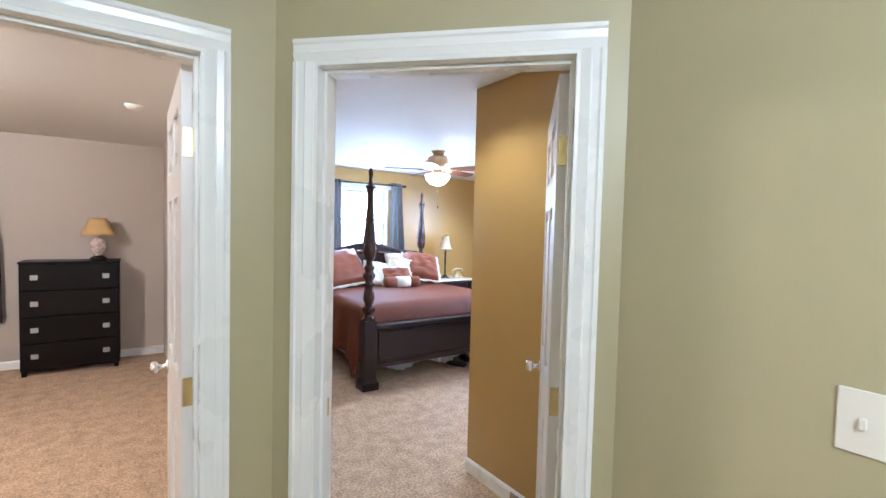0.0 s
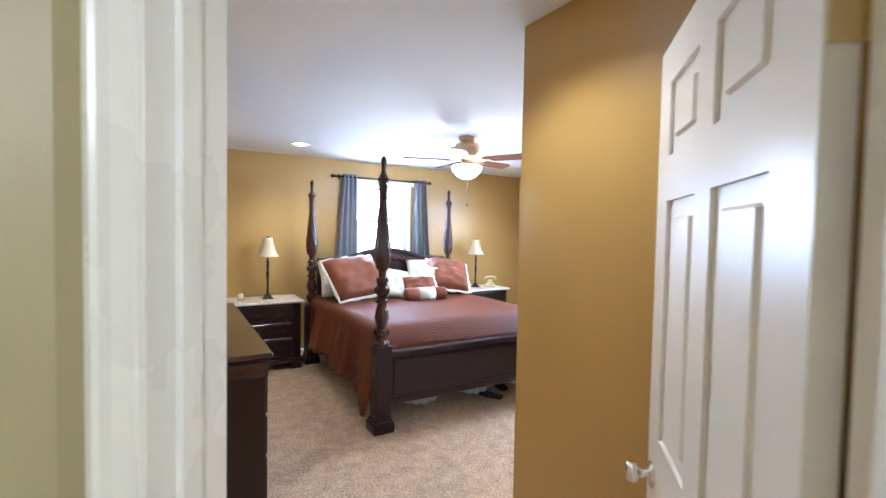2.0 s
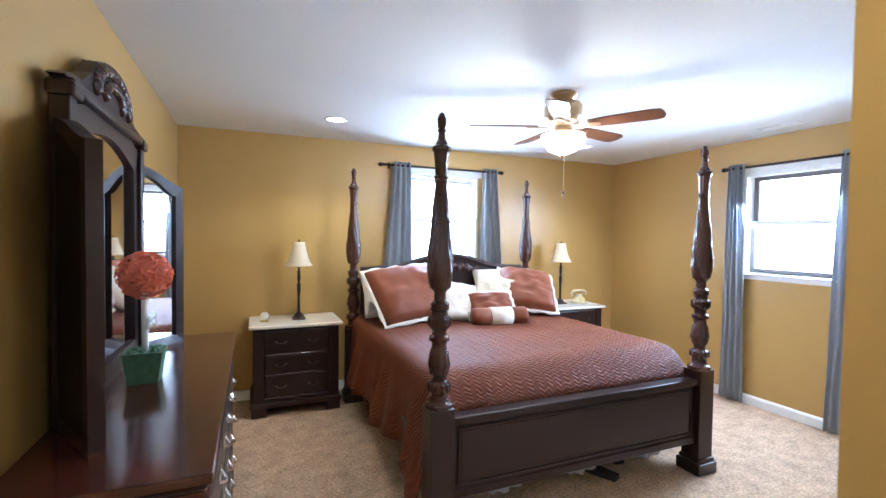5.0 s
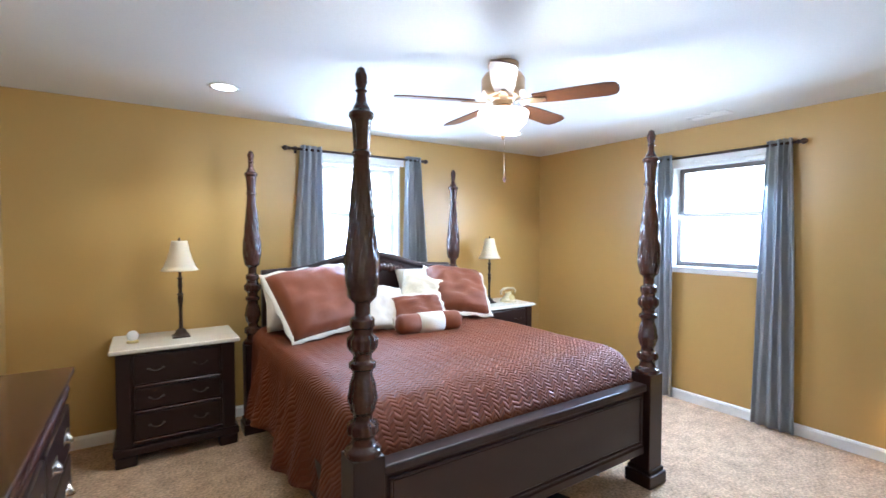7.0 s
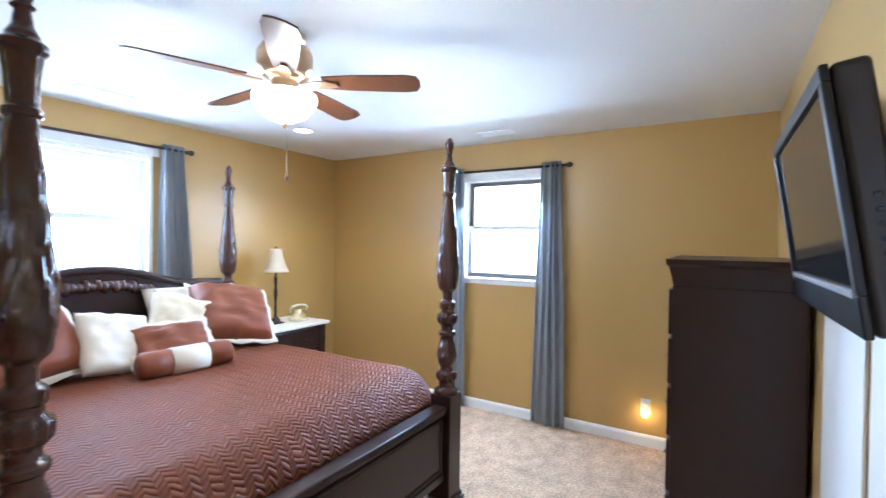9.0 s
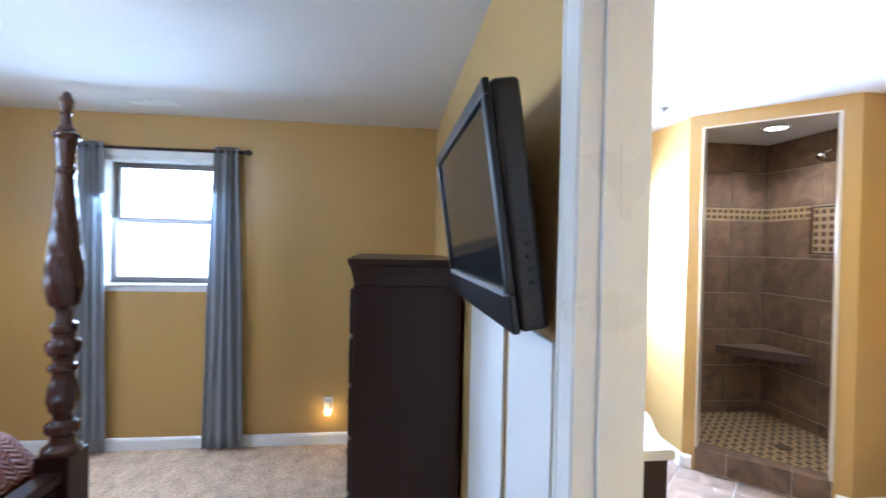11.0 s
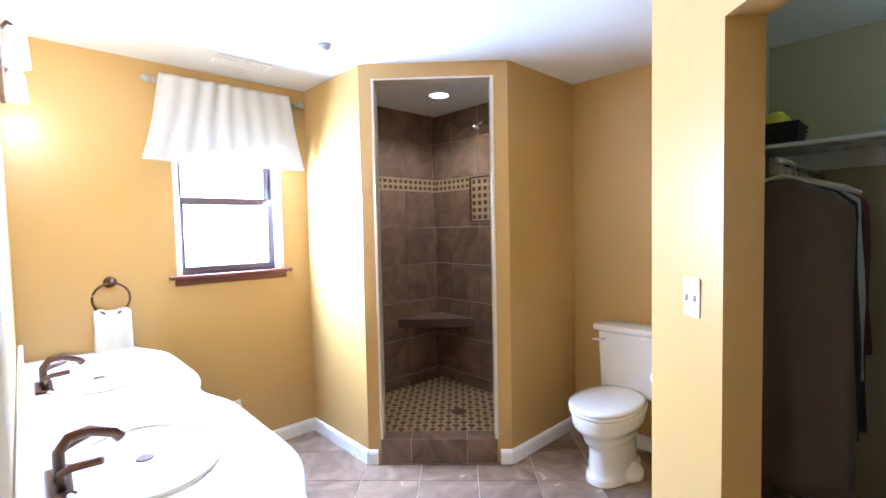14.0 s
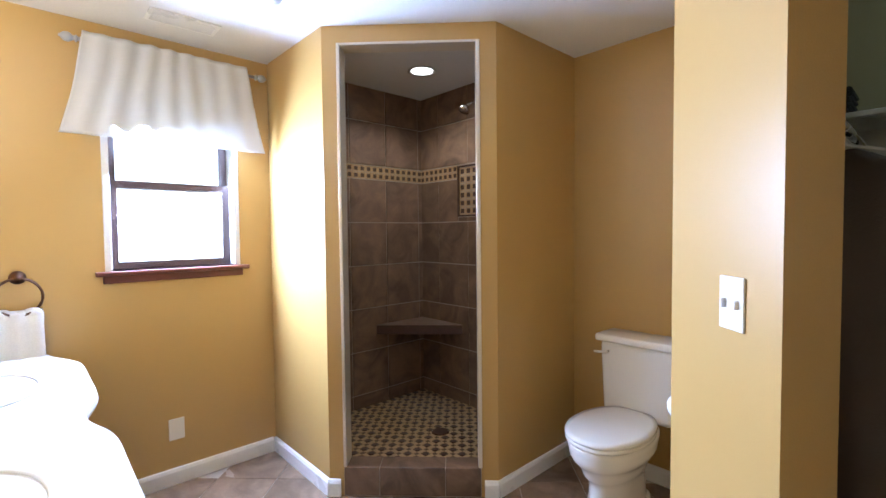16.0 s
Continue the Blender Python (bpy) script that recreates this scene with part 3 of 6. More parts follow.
BX0, BX1, BY0, BY1 = 2.355, 4.205, 4.170, 6.235
bed = thing("four_poster_bed", ((BX0 + BX1) / 2, BY0, 0), "dark cherry four-poster bed with carved turned posts", "bed")
hw, bl = (BX1 - BX0) / 2, BY1 - BY0
for px in (-hw, hw):
    for py in (0, bl):
        bm = boxed(px - 0.085, py - 0.085, 0, px + 0.085, py + 0.085, 0.075, 0.006, 2)
        box(bm, px - 0.076, py - 0.076, 0.075, px + 0.076, py + 0.076, 0.105, 0.012, 2)
        box(bm, px - 0.064, py - 0.064, 0.10, px + 0.064, py + 0.064, 0.672, 0.005, 2)
        post = part("bed_post", bm, M_WOOD, bed)
        part("turned_shaft", lathe(smooth_profile(POST, 6), 56, carve, at=(px, py, 0)), M_CARV, post, "carved turned post shaft", smooth=True)
bm = boxed(-hw + 0.064, -0.022, 0.20, hw - 0.064, 0.022, 0.585, 0.003)
box(bm, -hw + 0.064, -0.045, 0.575, hw - 0.064, 0.040, 0.618, 0.010, 2)
box(bm, -hw + 0.064, -0.032, 0.195, hw - 0.064, 0.022, 0.245, 0.006)
foot = part("footboard", bm, M_WOOD, bed)
bm = boxed(-hw + 0.11, -0.030, 0.275, hw - 0.11, -0.021, 0.545, 0.006)
part("footboard_panel", bm, M_WOOD, foot)
bm = bmesh.new()
for x0, z0, x1, z1 in ((-hw + 0.095, 0.262, hw - 0.095, 0.275), (-hw + 0.095, 0.545, hw - 0.095, 0.558), (-hw + 0.095, 0.275, -hw + 0.11, 0.545), (hw - 0.11, 0.275, hw - 0.095, 0.545)):
    box(bm, x0, -0.036, z0, x1, -0.021, z1, 0.004)
part("panel_moulding", bm, M_WOOD, foot)
for px in (-hw, hw):
    part("side_rail", boxed(px - 0.02, 0.064, 0.22, px + 0.02, bl - 0.064, 0.44, 0.005), M_WOOD, bed)


def head_top(u):
    """Height of the headboard's arched top at u from -1 to 1."""
    a = abs(u)
    if a > 0.72:
        return 1.185 + 0.012 * (1 - a) / 0.28
    return 1.197 + 0.115 * (0.5 + 0.5 * math.cos(math.pi * min(1, a / 0.72) ** 1.15))


us = [-1 + k / 24 for k in range(49)]
out = [(u * (hw - 0.064), head_top(u)) for u in us]
bm = prism(out + [(hw - 0.064, 0.35), (-hw + 0.064, 0.35)], 0.04, "y")
bmesh.ops.translate(bm, verts=bm.verts, vec=(0, bl - 0.02, 0))
hb = part("headboard", bm, M_WOOD, bed)
cap = bmesh.new()
tube([(x, bl - 0.005, z + 0.010) for x, z in out], 0.030, 10, cap)
part("headboard_cap", cap, M_WOOD, hb, smooth=True)
orn = bmesh.new()
for k in range(22):
    u = -1 + 2 * k / 21
    x = u * 0.36
    z = head_top(u * 0.36 / hw) - 0.075 - 0.02 * abs(math.sin(k * 1.7))
    r = bmesh.ops.create_icosphere(orn, subdivisions=2, radius=1)
    for v in r["verts"]:
        c = v.co
        v.co = Vector((x + c.x * 0.034, bl - 0.03 + c.y * 0.022, z + c.z * (0.040 + 0.01 * math.sin(k * 2.3))))
tagged(part("carved_ornament", orn, M_CARV, hb, "carved leaf ornament", smooth=True), kind="stuff")

# Mattress under a draped quilt.
MW, ML, MT = hw - 0.02, bl - 0.14, 0.77


def drape(nx=72, ny=84):
    bm = bmesh.new()
    grid = []
    x_out = MW + 0.50
    for j in range(ny + 1):
        y = 0.050 + (bl - 0.075) * j / ny
        row = []
        for i in range(nx + 1):
            s = -x_out + 2 * x_out * i / nx
            side = max(0.0, abs(s) - (MW - 0.06))
            crown = MT + 0.012 * math.cos(s * 1.3) + 0.004 * noise.noise((s * 4, y * 4, 1))
            endfall = max(0.0, 0.24 - (y - 0.05)) / 0.24
            z = crown - 0.20 * endfall ** 3.0
            x = s
            if side > 0:
                a = min(side / 0.13, 1) * math.pi / 2
                sg = 1 if s > 0 else -1
                rad = 0.085
                x = sg * (MW - 0.06 + rad * math.sin(a))
                z = z - rad * (1 - math.cos(a)) - max(0, side - 0.13)
                down = max(0, side - 0.13)
                x += sg * down * (0.14 + 0.13 * math.sin(y * 9.0 + 0.6 * math.sin(y * 21)))
                x += sg * 0.012 * math.sin(y * 23) * min(1, down * 4)
                z = max(z, 0.10 + 0.05 * math.sin(y * 3.0))
            row.append(bm.verts.new((x, y, z)))
        grid.append(row)
    for j in range(ny):
        for i in range(nx):
            bm.faces.new((grid[j][i], grid[j][i + 1], grid[j + 1][i + 1], grid[j + 1][i]))
    return bm


mattress = whole("mattress", boxed(-MW + 0.09, 0.20, 0.30, MW - 0.09, bl - 0.06, MT - 0.03, 0.05, 3), M_CREAM, ((BX0 + BX1) / 2, BY0, 0), "cream mattress lying on the bed frame", "mattress")
part("bed_slats", boxed(-hw + 0.02, 0.03, 0.245, hw - 0.02, bl - 0.03, 0.2995), M_BLACK, bed)
quilt = whole("quilt", drape(), M_QUILT, ((BX0 + BX1) / 2, BY0, 0.004), "rust brown chevron quilt draped over the bed", "bedspread", smooth=True)
for sx in (-1, 1):
    pts_ = []
    for j in range(85):
        y = 0.30 + (bl - 0.40) * j / 84
        dn = 0.43
        pts_.append((sx * (MW + 0.025 + dn * (0.14 + 0.13 * math.sin(y * 9.0 + 0.6 * math.sin(y * 21))) + 0.012 * math.sin(y * 23)), y, MT - 0.085 - dn + 0.012 * math.cos(MW * 1.3)))
    part("hem", tube(pts_, 0.007, 6), M_RUST, quilt, "stitched rust hem", smooth=True)
md = quilt.modifiers.new("thick", "SOLIDIFY")
md.thickness = 0.012
md.offset = 1
skirt = bmesh.new()
n = 60
top, bot = [], []
for k in range(n + 1):
    x = -hw + 0.12 + (2 * hw - 0.24) * k / n
    top.append(skirt.verts.new((x, 0.10 + 0.012 * math.sin(k * 1.9), 0.30)))
    bot.append(skirt.verts.new((x, 0.10 + 0.022 * math.sin(k * 1.9), 0.125 + 0.035 * math.sin(k * 0.31 + 1))))
for k in range(n):
    skirt.faces.new((top[k], top[k + 1], bot[k + 1], bot[k]))
sk = whole("bed_skirt", skirt, M_GRYC, ((BX0 + BX1) / 2, BY0, 0), "grey cloth hanging under the footboard", "bed skirt", smooth=True)
sk.modifiers.new("thick", "SOLIDIFY").thickness = 0.004


def cushion(w, h, d, n=20, wrinkle=0.03, seed=0):
    """Soft square pillow standing on its edge: x across, z up, y thick."""
    bm = bmesh.new()
    faces = []
    for sgn in (-1, 1):
        g = []
        for j in range(n + 1):
            row = []
            for i in range(n + 1):
                u, v = -1 + 2 * i / n, -1 + 2 * j / n
                e = (max(0.0, 1 - u ** 4) * max(0.0, 1 - v ** 4)) ** 0.45
                pinch = 1 - 0.06 * (1 - abs(u * v)) * (abs(u) > 0.0) * max(abs(u), abs(v)) ** 6
                wr = wrinkle * noise.noise((u * 2.5 + seed, v * 3.5, sgn * 3 + seed)) * e
                row.append(bm.verts.new((u * w / 2 * pinch, sgn * (d / 2 * e + wr), h / 2 + v * h / 2 * pinch)))
            g.append(row)
        for j in range(n):
            for i in range(n):
                faces.append(bm.faces.new((g[j][i], g[j][i + 1], g[j + 1][i + 1], g[j + 1][i])))
    bmesh.ops.remove_doubles(bm, verts=bm.verts, dist=0.0005)
    return bm


def flange(w, h, f=0.021, n=24, seed=0):
    """Flat border round a pillow."""
    bm = bmesh.new()
    ring = []
    for k in range(4 * n):
        side, u = k // n, -1 + 2 * (k % n) / n
        a, b = ((u, -1), (1, u), (-u, 1), (-1, -u))[side]
        wv = 0.012 * math.sin(k * 0.9 + seed)
        ring.append([bm.verts.new((a * (w / 2 - 0.01), s * 0.006, h / 2 + b * (h / 2 - 0.01))) for s in (-1, 1)]
                    + [bm.verts.new((a * (w / 2 + f), wv + s * 0.004, h / 2 + b * (h / 2 + f))) for s in (-1, 1)])
    m = len(ring)
    for k in range(m):
        p, q = ring[k], ring[(k + 1) % m]
        bm.faces.new((p[0], q[0], q[2], p[2]))
        bm.faces.new((p[1], p[3], q[3], q[1]))
        bm.faces.new((p[2], q[2], q[3], p[3]))
    return bm


def pillow(name, at, w, h, d, tilt, turn, material, label, border=None, roll=0, seed=0):
    p = new(name)
    p.matrix_world = pose(*at, 0, 0, turn) @ pose(0, 0, 0, -tilt, 0, 0) @ pose(0, 0, 0, 0, roll, 0)
    tagged(p, label, "pillow", "pillows on the bed")
    part("cover", cushion(w, h, d, seed=seed), material, p, smooth=True)
    if border:
        part("flange", flange(w, h, seed=seed), border, p, "cream flat border", smooth=True)
    return p


BZ = 0.785
pillow("euro_pillow", (2.78, 5.60, BZ + 0.045), 0.64, 0.54, 0.24, 42, 10, M_RUST, "rust satin pillow with cream border against the headboard", M_CREAM, roll=-6, seed=1)
pillow("euro_pillow", (3.86, 5.62, BZ + 0.065), 0.52, 0.50, 0.24, 50, -10, M_RUST, "rust satin pillow with cream border against the headboard", M_CREAM, roll=11, seed=2)
pillow("sleeping_pillow", (2.72, 5.93, BZ + 0.02), 0.66, 0.42, 0.18, 26, 2, M_CREAM, "cream pillow behind the rust one", seed=3)
pillow("sleeping_pillow", (3.85, 5.98, BZ + 0.02), 0.66, 0.42, 0.18, 24, -2, M_CREAM, "cream pillow behind the rust one", seed=4)
pillow("throw_pillow", (3.16, 5.58, BZ + 0.01), 0.38, 0.36, 0.15, 30, 14, M_CREAM, "cream square throw pillow", roll=12, seed=5)
pillow("throw_pillow", (3.52, 5.70, BZ + 0.03), 0.42, 0.40, 0.14, 30, -8, M_LINEN, "ivory embroidered throw pillow", roll=20, seed=6)
pillow("throw_pillow", (3.42, 5.50, BZ + 0.02), 0.42, 0.26, 0.14, 36, -4, M_RUST, "rust satin throw pillow with cream edge", M_CREAM, seed=7)
bol = new("bolster_pillow")
bol.matrix_world = pose(3.40, 5.38, BZ + 0.075, 0, 90, -6)
tagged(bol, "small rust roll pillow with a white middle", "pillow", "pillows on the bed")


def roll_part(z0, z1, r, cap0, cap1):
    rows = []
    if cap0:
        rows += [(0.004, z0), (r * 0.6, z0 + 0.002), (r * 0.92, z0 + 0.014)]
    rows += [(r, z0 + 0.03 if cap0 else z0), (r, z1 - 0.03 if cap1 else z1)]
    if cap1:
        rows += [(r * 0.92, z1 - 0.014), (r * 0.6, z1 - 0.002), (0.004, z1)]
    return lathe(rows, 24)


part("end_roll", roll_part(-0.25, -0.09, 0.072, True, False), M_RUST, bol, smooth=True)
part("middle_band", roll_part(-0.09, 0.10, 0.075, False, False), M_CREAM, bol, "white cloth band", smooth=True)
part("end_roll", roll_part(0.10, 0.25, 0.072, False, True), M_RUST, bol, smooth=True)


# ---- nightstands, dresser, armoire ----
def pull(bm, x, y, z, w=0.075):
    pts = [(x - w / 2 + w * k / 8, y - 0.004 - 0.016 * math.sin(math.pi * k / 8), z - 0.012 * math.sin(math.pi * k / 8)) for k in range(9)]
    tube(pts, 0.0032, 6, bm)
    for s in (-1, 1):
        lathe([(0.001, 0), (0.011, 0.001), (0.009, 0.006), (0.001, 0.008)], 10, at=(x + s * w / 2, y, z), bm=bm)
    return bm


def nightstand(name, x0, x1, y0, label):
    w, d, h = x1 - x0, 0.50, 0.765
    s = thing(name, ((x0 + x1) / 2, y0, 0), label, "nightstand", "nightstands")
    bm = boxed(-w / 2 + 0.035, 0.03, 0.10, w / 2 - 0.035, d, h - 0.028, 0.004)
    for sx in (-1, 1):
        box(bm, sx * (w / 2 - 0.075) - 0.042, 0.012, 0.12, sx * (w / 2 - 0.075) + 0.042, 0.032, h - 0.03, 0.008)
    part("body", bm, M_WOOD, s)
    bm = boxed(-w / 2 + 0.01, 0.005, 0.07, w / 2 - 0.01, d, 0.125, 0.012, 2)
    box(bm, -w / 2 + 0.025, 0.015, 0.125, w / 2 - 0.025, d, 0.145, 0.006)
    part("plinth", bm, M_WOOD, s)
    for sx in (-1, 1):
        for yy in (0.055, d - 0.06):
            part("bracket_foot", boxed(sx * (w / 2 - 0.08) - 0.06, yy - 0.05, 0, sx * (w / 2 - 0.08) + 0.06, yy + 0.05, 0.072, 0.012, 2), M_WOOD, s)
    for z0, z1 in ((0.165, 0.335), (0.36, 0.50), (0.525, 0.715)):
        dr = part("drawer", boxed(-w / 2 + 0.13, 0.014, z0, w / 2 - 0.13, 0.04, z1, 0.007, 2), M_WOOD, s)
        # Ledge coloured lighter than its drawer, standing in for the highlight along the edge.
        part("drawer_edge", boxed(-w / 2 + 0.125, -0.002, z0 - 0.014, w / 2 - 0.125, 0.03, z0 - 0.003, 0.004), M_POL, dr)
        for sx in (-1, 1):
            part("drawer_pull", pull(bmesh.new(), sx * w * 0.17, 0.012, (z0 + z1) / 2), M_IRON, dr, "dark bail pull")
    part("marble_top", boxed(-w / 2, -0.012, h - 0.028, w / 2, d + 0.01, h, 0.009, 3), M_MARBLE, s, "cream marble top")
    return s


nightstand("nightstand", 1.475, 2.235, 6.065, "dark cherry nightstand with cream marble top")
nightstand("nightstand", 4.42, 5.16, 6.065, "dark cherry nightstand with cream marble top")


def table_lamp(at):
    l = thing("table_lamp", at, "bronze stick lamp with cream bell shade on a nightstand", "lamp", "bedside lamps")
    bm = boxed(-0.055, -0.055, 0, 0.055, 0.055, 0.014, 0.004)
    lathe(smooth_profile([(0.055, 0.014), (0.040, 0.03), (0.030, 0.050), (0.014, 0.062), (0.012, 0.09)], 3), 20, bm=bm)
    part("foot", bm, M_IRON, l, smooth=False)
    rows = [(0.012, 0.085), (0.011, 0.20), (0.018, 0.28), (0.013, 0.295), (0.024, 0.305), (0.012, 0.315), (0.010, 0.33), (0.016, 0.37), (0.012, 0.41), (0.022, 0.42), (0.010, 0.43), (0.007, 0.50)]
    part("stem", lathe(smooth_profile(rows, 3), 16), M_IRON, l, smooth=True)
    rows = [(0.118, 0.475), (0.096, 0.51), (0.076, 0.565), (0.060, 0.63), (0.050, 0.685)]
    bm = lathe(smooth_profile(rows, 3), 32)
    bmesh.ops.delete(bm, geom=[f for f in bm.faces if len(f.verts) > 4], context="FACES")
    sh = part("shade", bm, M_SHADE, l, "cream cloth bell shade", smooth=True)
    sh.modifiers.new("thick", "SOLIDIFY").thickness = 0.003
    part("finial", lathe([(0.002, 0.50), (0.004, 0.505), (0.004, 0.685), (0.009, 0.69), (0.006, 0.705), (0.001, 0.71)], 10), M_IRON, l)
    return l


lamp = table_lamp((1.885, 6.30, 0.766))
copy_thing(lamp, pose(4.735, 6.32, 0.766))

# Small clock and old-style telephone on the nightstands.
ck = thing("desk_clock", (1.60, 6.26, 0.766), "small round glass desk clock on a nightstand", "clock")
r = lathe([(0.001, -0.012), (0.030, -0.012), (0.034, -0.006), (0.034, 0.006), (0.028, 0.012), (0.001, 0.012)], 24)
bmesh.ops.rotate(r, verts=r.verts, cent=(0, 0, 0), matrix=Matrix.Rotation(radians(80), 3, "X"))
bmesh.ops.translate(r, verts=r.verts, vec=(0, 0, 0.050))
part("case", r, M_VTOP, ck, smooth=True)
part("stand", boxed(-0.035, -0.018, 0, 0.035, 0.018, 0.018, 0.005), M_BRASS, ck, "brass foot")

ph = thing("telephone", (4.965, 6.28, 0.766), "cream and gilt antique-style telephone on a nightstand", "telephone")
part("body", lathe(smooth_profile([(0.085, 0), (0.085, 0.02), (0.060, 0.045), (0.040, 0.075), (0.032, 0.10)], 3), 24), M_PHONE, ph, smooth=True)
hs = tube([(-0.10, 0, 0.085), (-0.105, 0, 0.115), (-0.075, 0, 0.14), (0, 0, 0.148), (0.075, 0, 0.14), (0.105, 0, 0.115), (0.10, 0, 0.085)], 0.013, 10)
part("handset", hs, M_PHONE, ph, smooth=True)
cr = tube([(-0.05, 0, 0.10), (-0.05, 0, 0.125)], 0.006, 8)
tube([(0.05, 0, 0.10), (0.05, 0, 0.125)], 0.006, 8, cr)
box(cr, -0.055, -0.01, 0.095, 0.055, 0.01, 0.106)
part("cradle", cr, M_BRASS, ph, "gilt cradle")
dl = lathe([(0.001, 0), (0.036, 0), (0.036, 0.006), (0.001, 0.008)], 20)
bmesh.ops.rotate(dl, verts=dl.verts, cent=(0, 0, 0), matrix=Matrix.Rotation(radians(60), 3, "X"))
bmesh.ops.translate(dl, verts=dl.verts, vec=(0, -0.058, 0.05))
part("dial", dl, M_BRASS, ph, "gilt dial")

# Dresser: front faces east.
DX0, DX1, DY0, DY1, DH = 0.931, 1.41, 3.35, 5.12, 0.925
dw = DY1 - DY0
dresser = thing("dresser", (DX0, DY0, 0), "long dark cherry dresser with carved frieze", "dresser")
dd = DX1 - DX0
bm = boxed(0.0, 0.03, 0.09, dd - 0.03, dw - 0.03, DH - 0.035, 0.004)
part("body", bm, M_WOOD, dresser)
part("plinth", boxed(0, 0.01, 0, dd - 0.012, dw - 0.01, 0.095, 0.010, 2), M_WOOD, dresser)
part("top", boxed(0, 0, DH - 0.03, dd, dw, DH, 0.008, 3), M_POL, dresser, "polished dark wood top")
bm = boxed(0.002, 0.016, DH - 0.052, dd - 0.014, dw - 0.016, DH - 0.0305, 0.008)
part("cornice", bm, M_WOOD, dresser)
fr = boxed(0.004, 0.020, DH - 0.125, dd - 0.020, dw - 0.020, DH - 0.0525, 0.002)
for k in range(64):
    u = 0.03 + (dw - 0.06) * k / 63
    r = bmesh.ops.create_icosphere(fr, subdivisions=1, radius=0.014)
    for v in r["verts"]:
        v.co = Vector((dd - 0.020 + v.co.x * 0.4, u + v.co.y, DH - 0.09 + v.co.z * 1.2))
for k in range(16):
    u = 0.03 + (dd - 0.06) * k / 15
    r = bmesh.ops.create_icosphere(fr, subdivisions=1, radius=0.014)
    for v in r["verts"]:
        v.co = Vector((u + v.co.x, 0.020 + v.co.y * 0.4, DH - 0.09 + v.co.z * 1.2))
part("carved_frieze", fr, M_CARV, dresser, "carved leaf frieze")
cols = [(0.07, 0.60), (0.62, 1.13), (1.15, dw - 0.07)]
for a, b in cols:
    for z0, z1 in ((0.12, 0.35), (0.37, 0.57), (0.59, 0.785)):
        dr = part("drawer", boxed(dd - 0.035, a, z0, dd - 0.014, b, z1, 0.006, 2), M_WOOD, dresser)
        for u in (0.25, 0.75):
            pb = tube([(dd - 0.014 + 0.022 * math.sin(math.pi * k / 8), a + (b - a) * u - 0.045 + 0.09 * k / 8, (z0 + z1) / 2 - 0.018 * math.sin(math.pi * k / 8)) for k in range(9)], 0.005, 6)
            box(pb, dd - 0.0145, a + (b - a) * u - 0.055, (z0 + z1) / 2 - 0.018, dd - 0.011, a + (b - a) * u + 0.055, (z0 + z1) / 2 + 0.022)
            part("drawer_pull", pb, M_CHROME, dr, "tarnished silver bail pull")

# Three-part mirror standing on the dresser.
mir = thing("dresser_mirror", (0.945, 4.30, DH), "dark framed three-part mirror with carved crest", "mirror")


def arched_frame(w, h0, h1, rim, deep, arch):
    """Frame in the y-z plane facing +x, y from 0 to w; h0 and h1 are the heights at its ends."""
    n = 16

    def top(u, drop):
        return h0 + (h1 - h0) * (u * u * (3 - 2 * u)) + arch * math.sin(math.pi * u) - drop

    outer = [(0, 0), (w, 0)] + [(w * (1 - k / n), top(1 - k / n, 0)) for k in range(n + 1)]
    inner = [(rim, rim), (w - rim, rim)] + [(w - rim - (w - 2 * rim) * k / n, top(1 - k / n, rim * 1.2)) for k in range(n + 1)]
    bm = bmesh.new()
    loops = []
    for pts, xs in ((outer, (0, deep)), (inner, (0, deep - 0.008))):
        loops.append([[bm.verts.new((x, y, z)) for y, z in pts] for x in xs])
    m = len(outer)
    for k in range(m):
        q = (k + 1) % m
        (ob_, of_), (ib_, if_) = loops
        bm.faces.new((of_[k], of_[q], if_[q], if_[k]))
        bm.faces.new((ob_[k], ob_[q], of_[q], of_[k]))
        bm.faces.new((ib_[k], if_[k], if_[q], ib_[q]))
        bm.faces.new((ob_[k], ib_[k], ib_[q], ob_[q]))
    gl = prism(inner, 0.004, "x")
    bmesh.ops.translate(gl, verts=gl.verts, vec=(0.012, 0, 0))
    bk = prism(inner, 0.006, "x")
    return bm, gl, bk


def mirror_panel(name, y0, x0, turn, w, h0, h1, rim, arch):
    fm, gm, bk = arched_frame(w, h0, h1, rim, 0.04, arch)
    m = pose(x0, y0, 0, 0, 0, turn).to_4x4()
    for b in (fm, gm, bk):
        bmesh.ops.transform(b, matrix=m, verts=b.verts)
    fr_ = part(name, fm, M_WOOD, mir)
    part("mirror_glass", gm, M_MIRROR, fr_, "silvered mirror glass")
    part("backing", bk, M_BLACK, fr_)


mirror_panel("centre_frame", -0.48, 0.0, 0, 0.96, 0.98, 0.98, 0.075, 0.08)
mirror_panel("wing_frame", 0.48, 0.0, -41, 0.27, 0.93, 0.84, 0.04, 0.01)
nf, ng, nb = arched_frame(0.31, 0.84, 0.93, 0.04, 0.04, 0.01)
for b in (nf, ng, nb):
    bmesh.ops.translate(b, verts=b.verts, vec=(0, -0.31, 0))
    bmesh.ops.transform(b, matrix=pose(0, -0.48, 0, 0, 0, 30).to_4x4(), verts=b.verts)
wf = part("wing_frame", nf, M_WOOD, mir)
part("mirror_glass", ng, M_MIRROR, wf, "silvered mirror glass")
part("backing", nb, M_BLACK, wf)
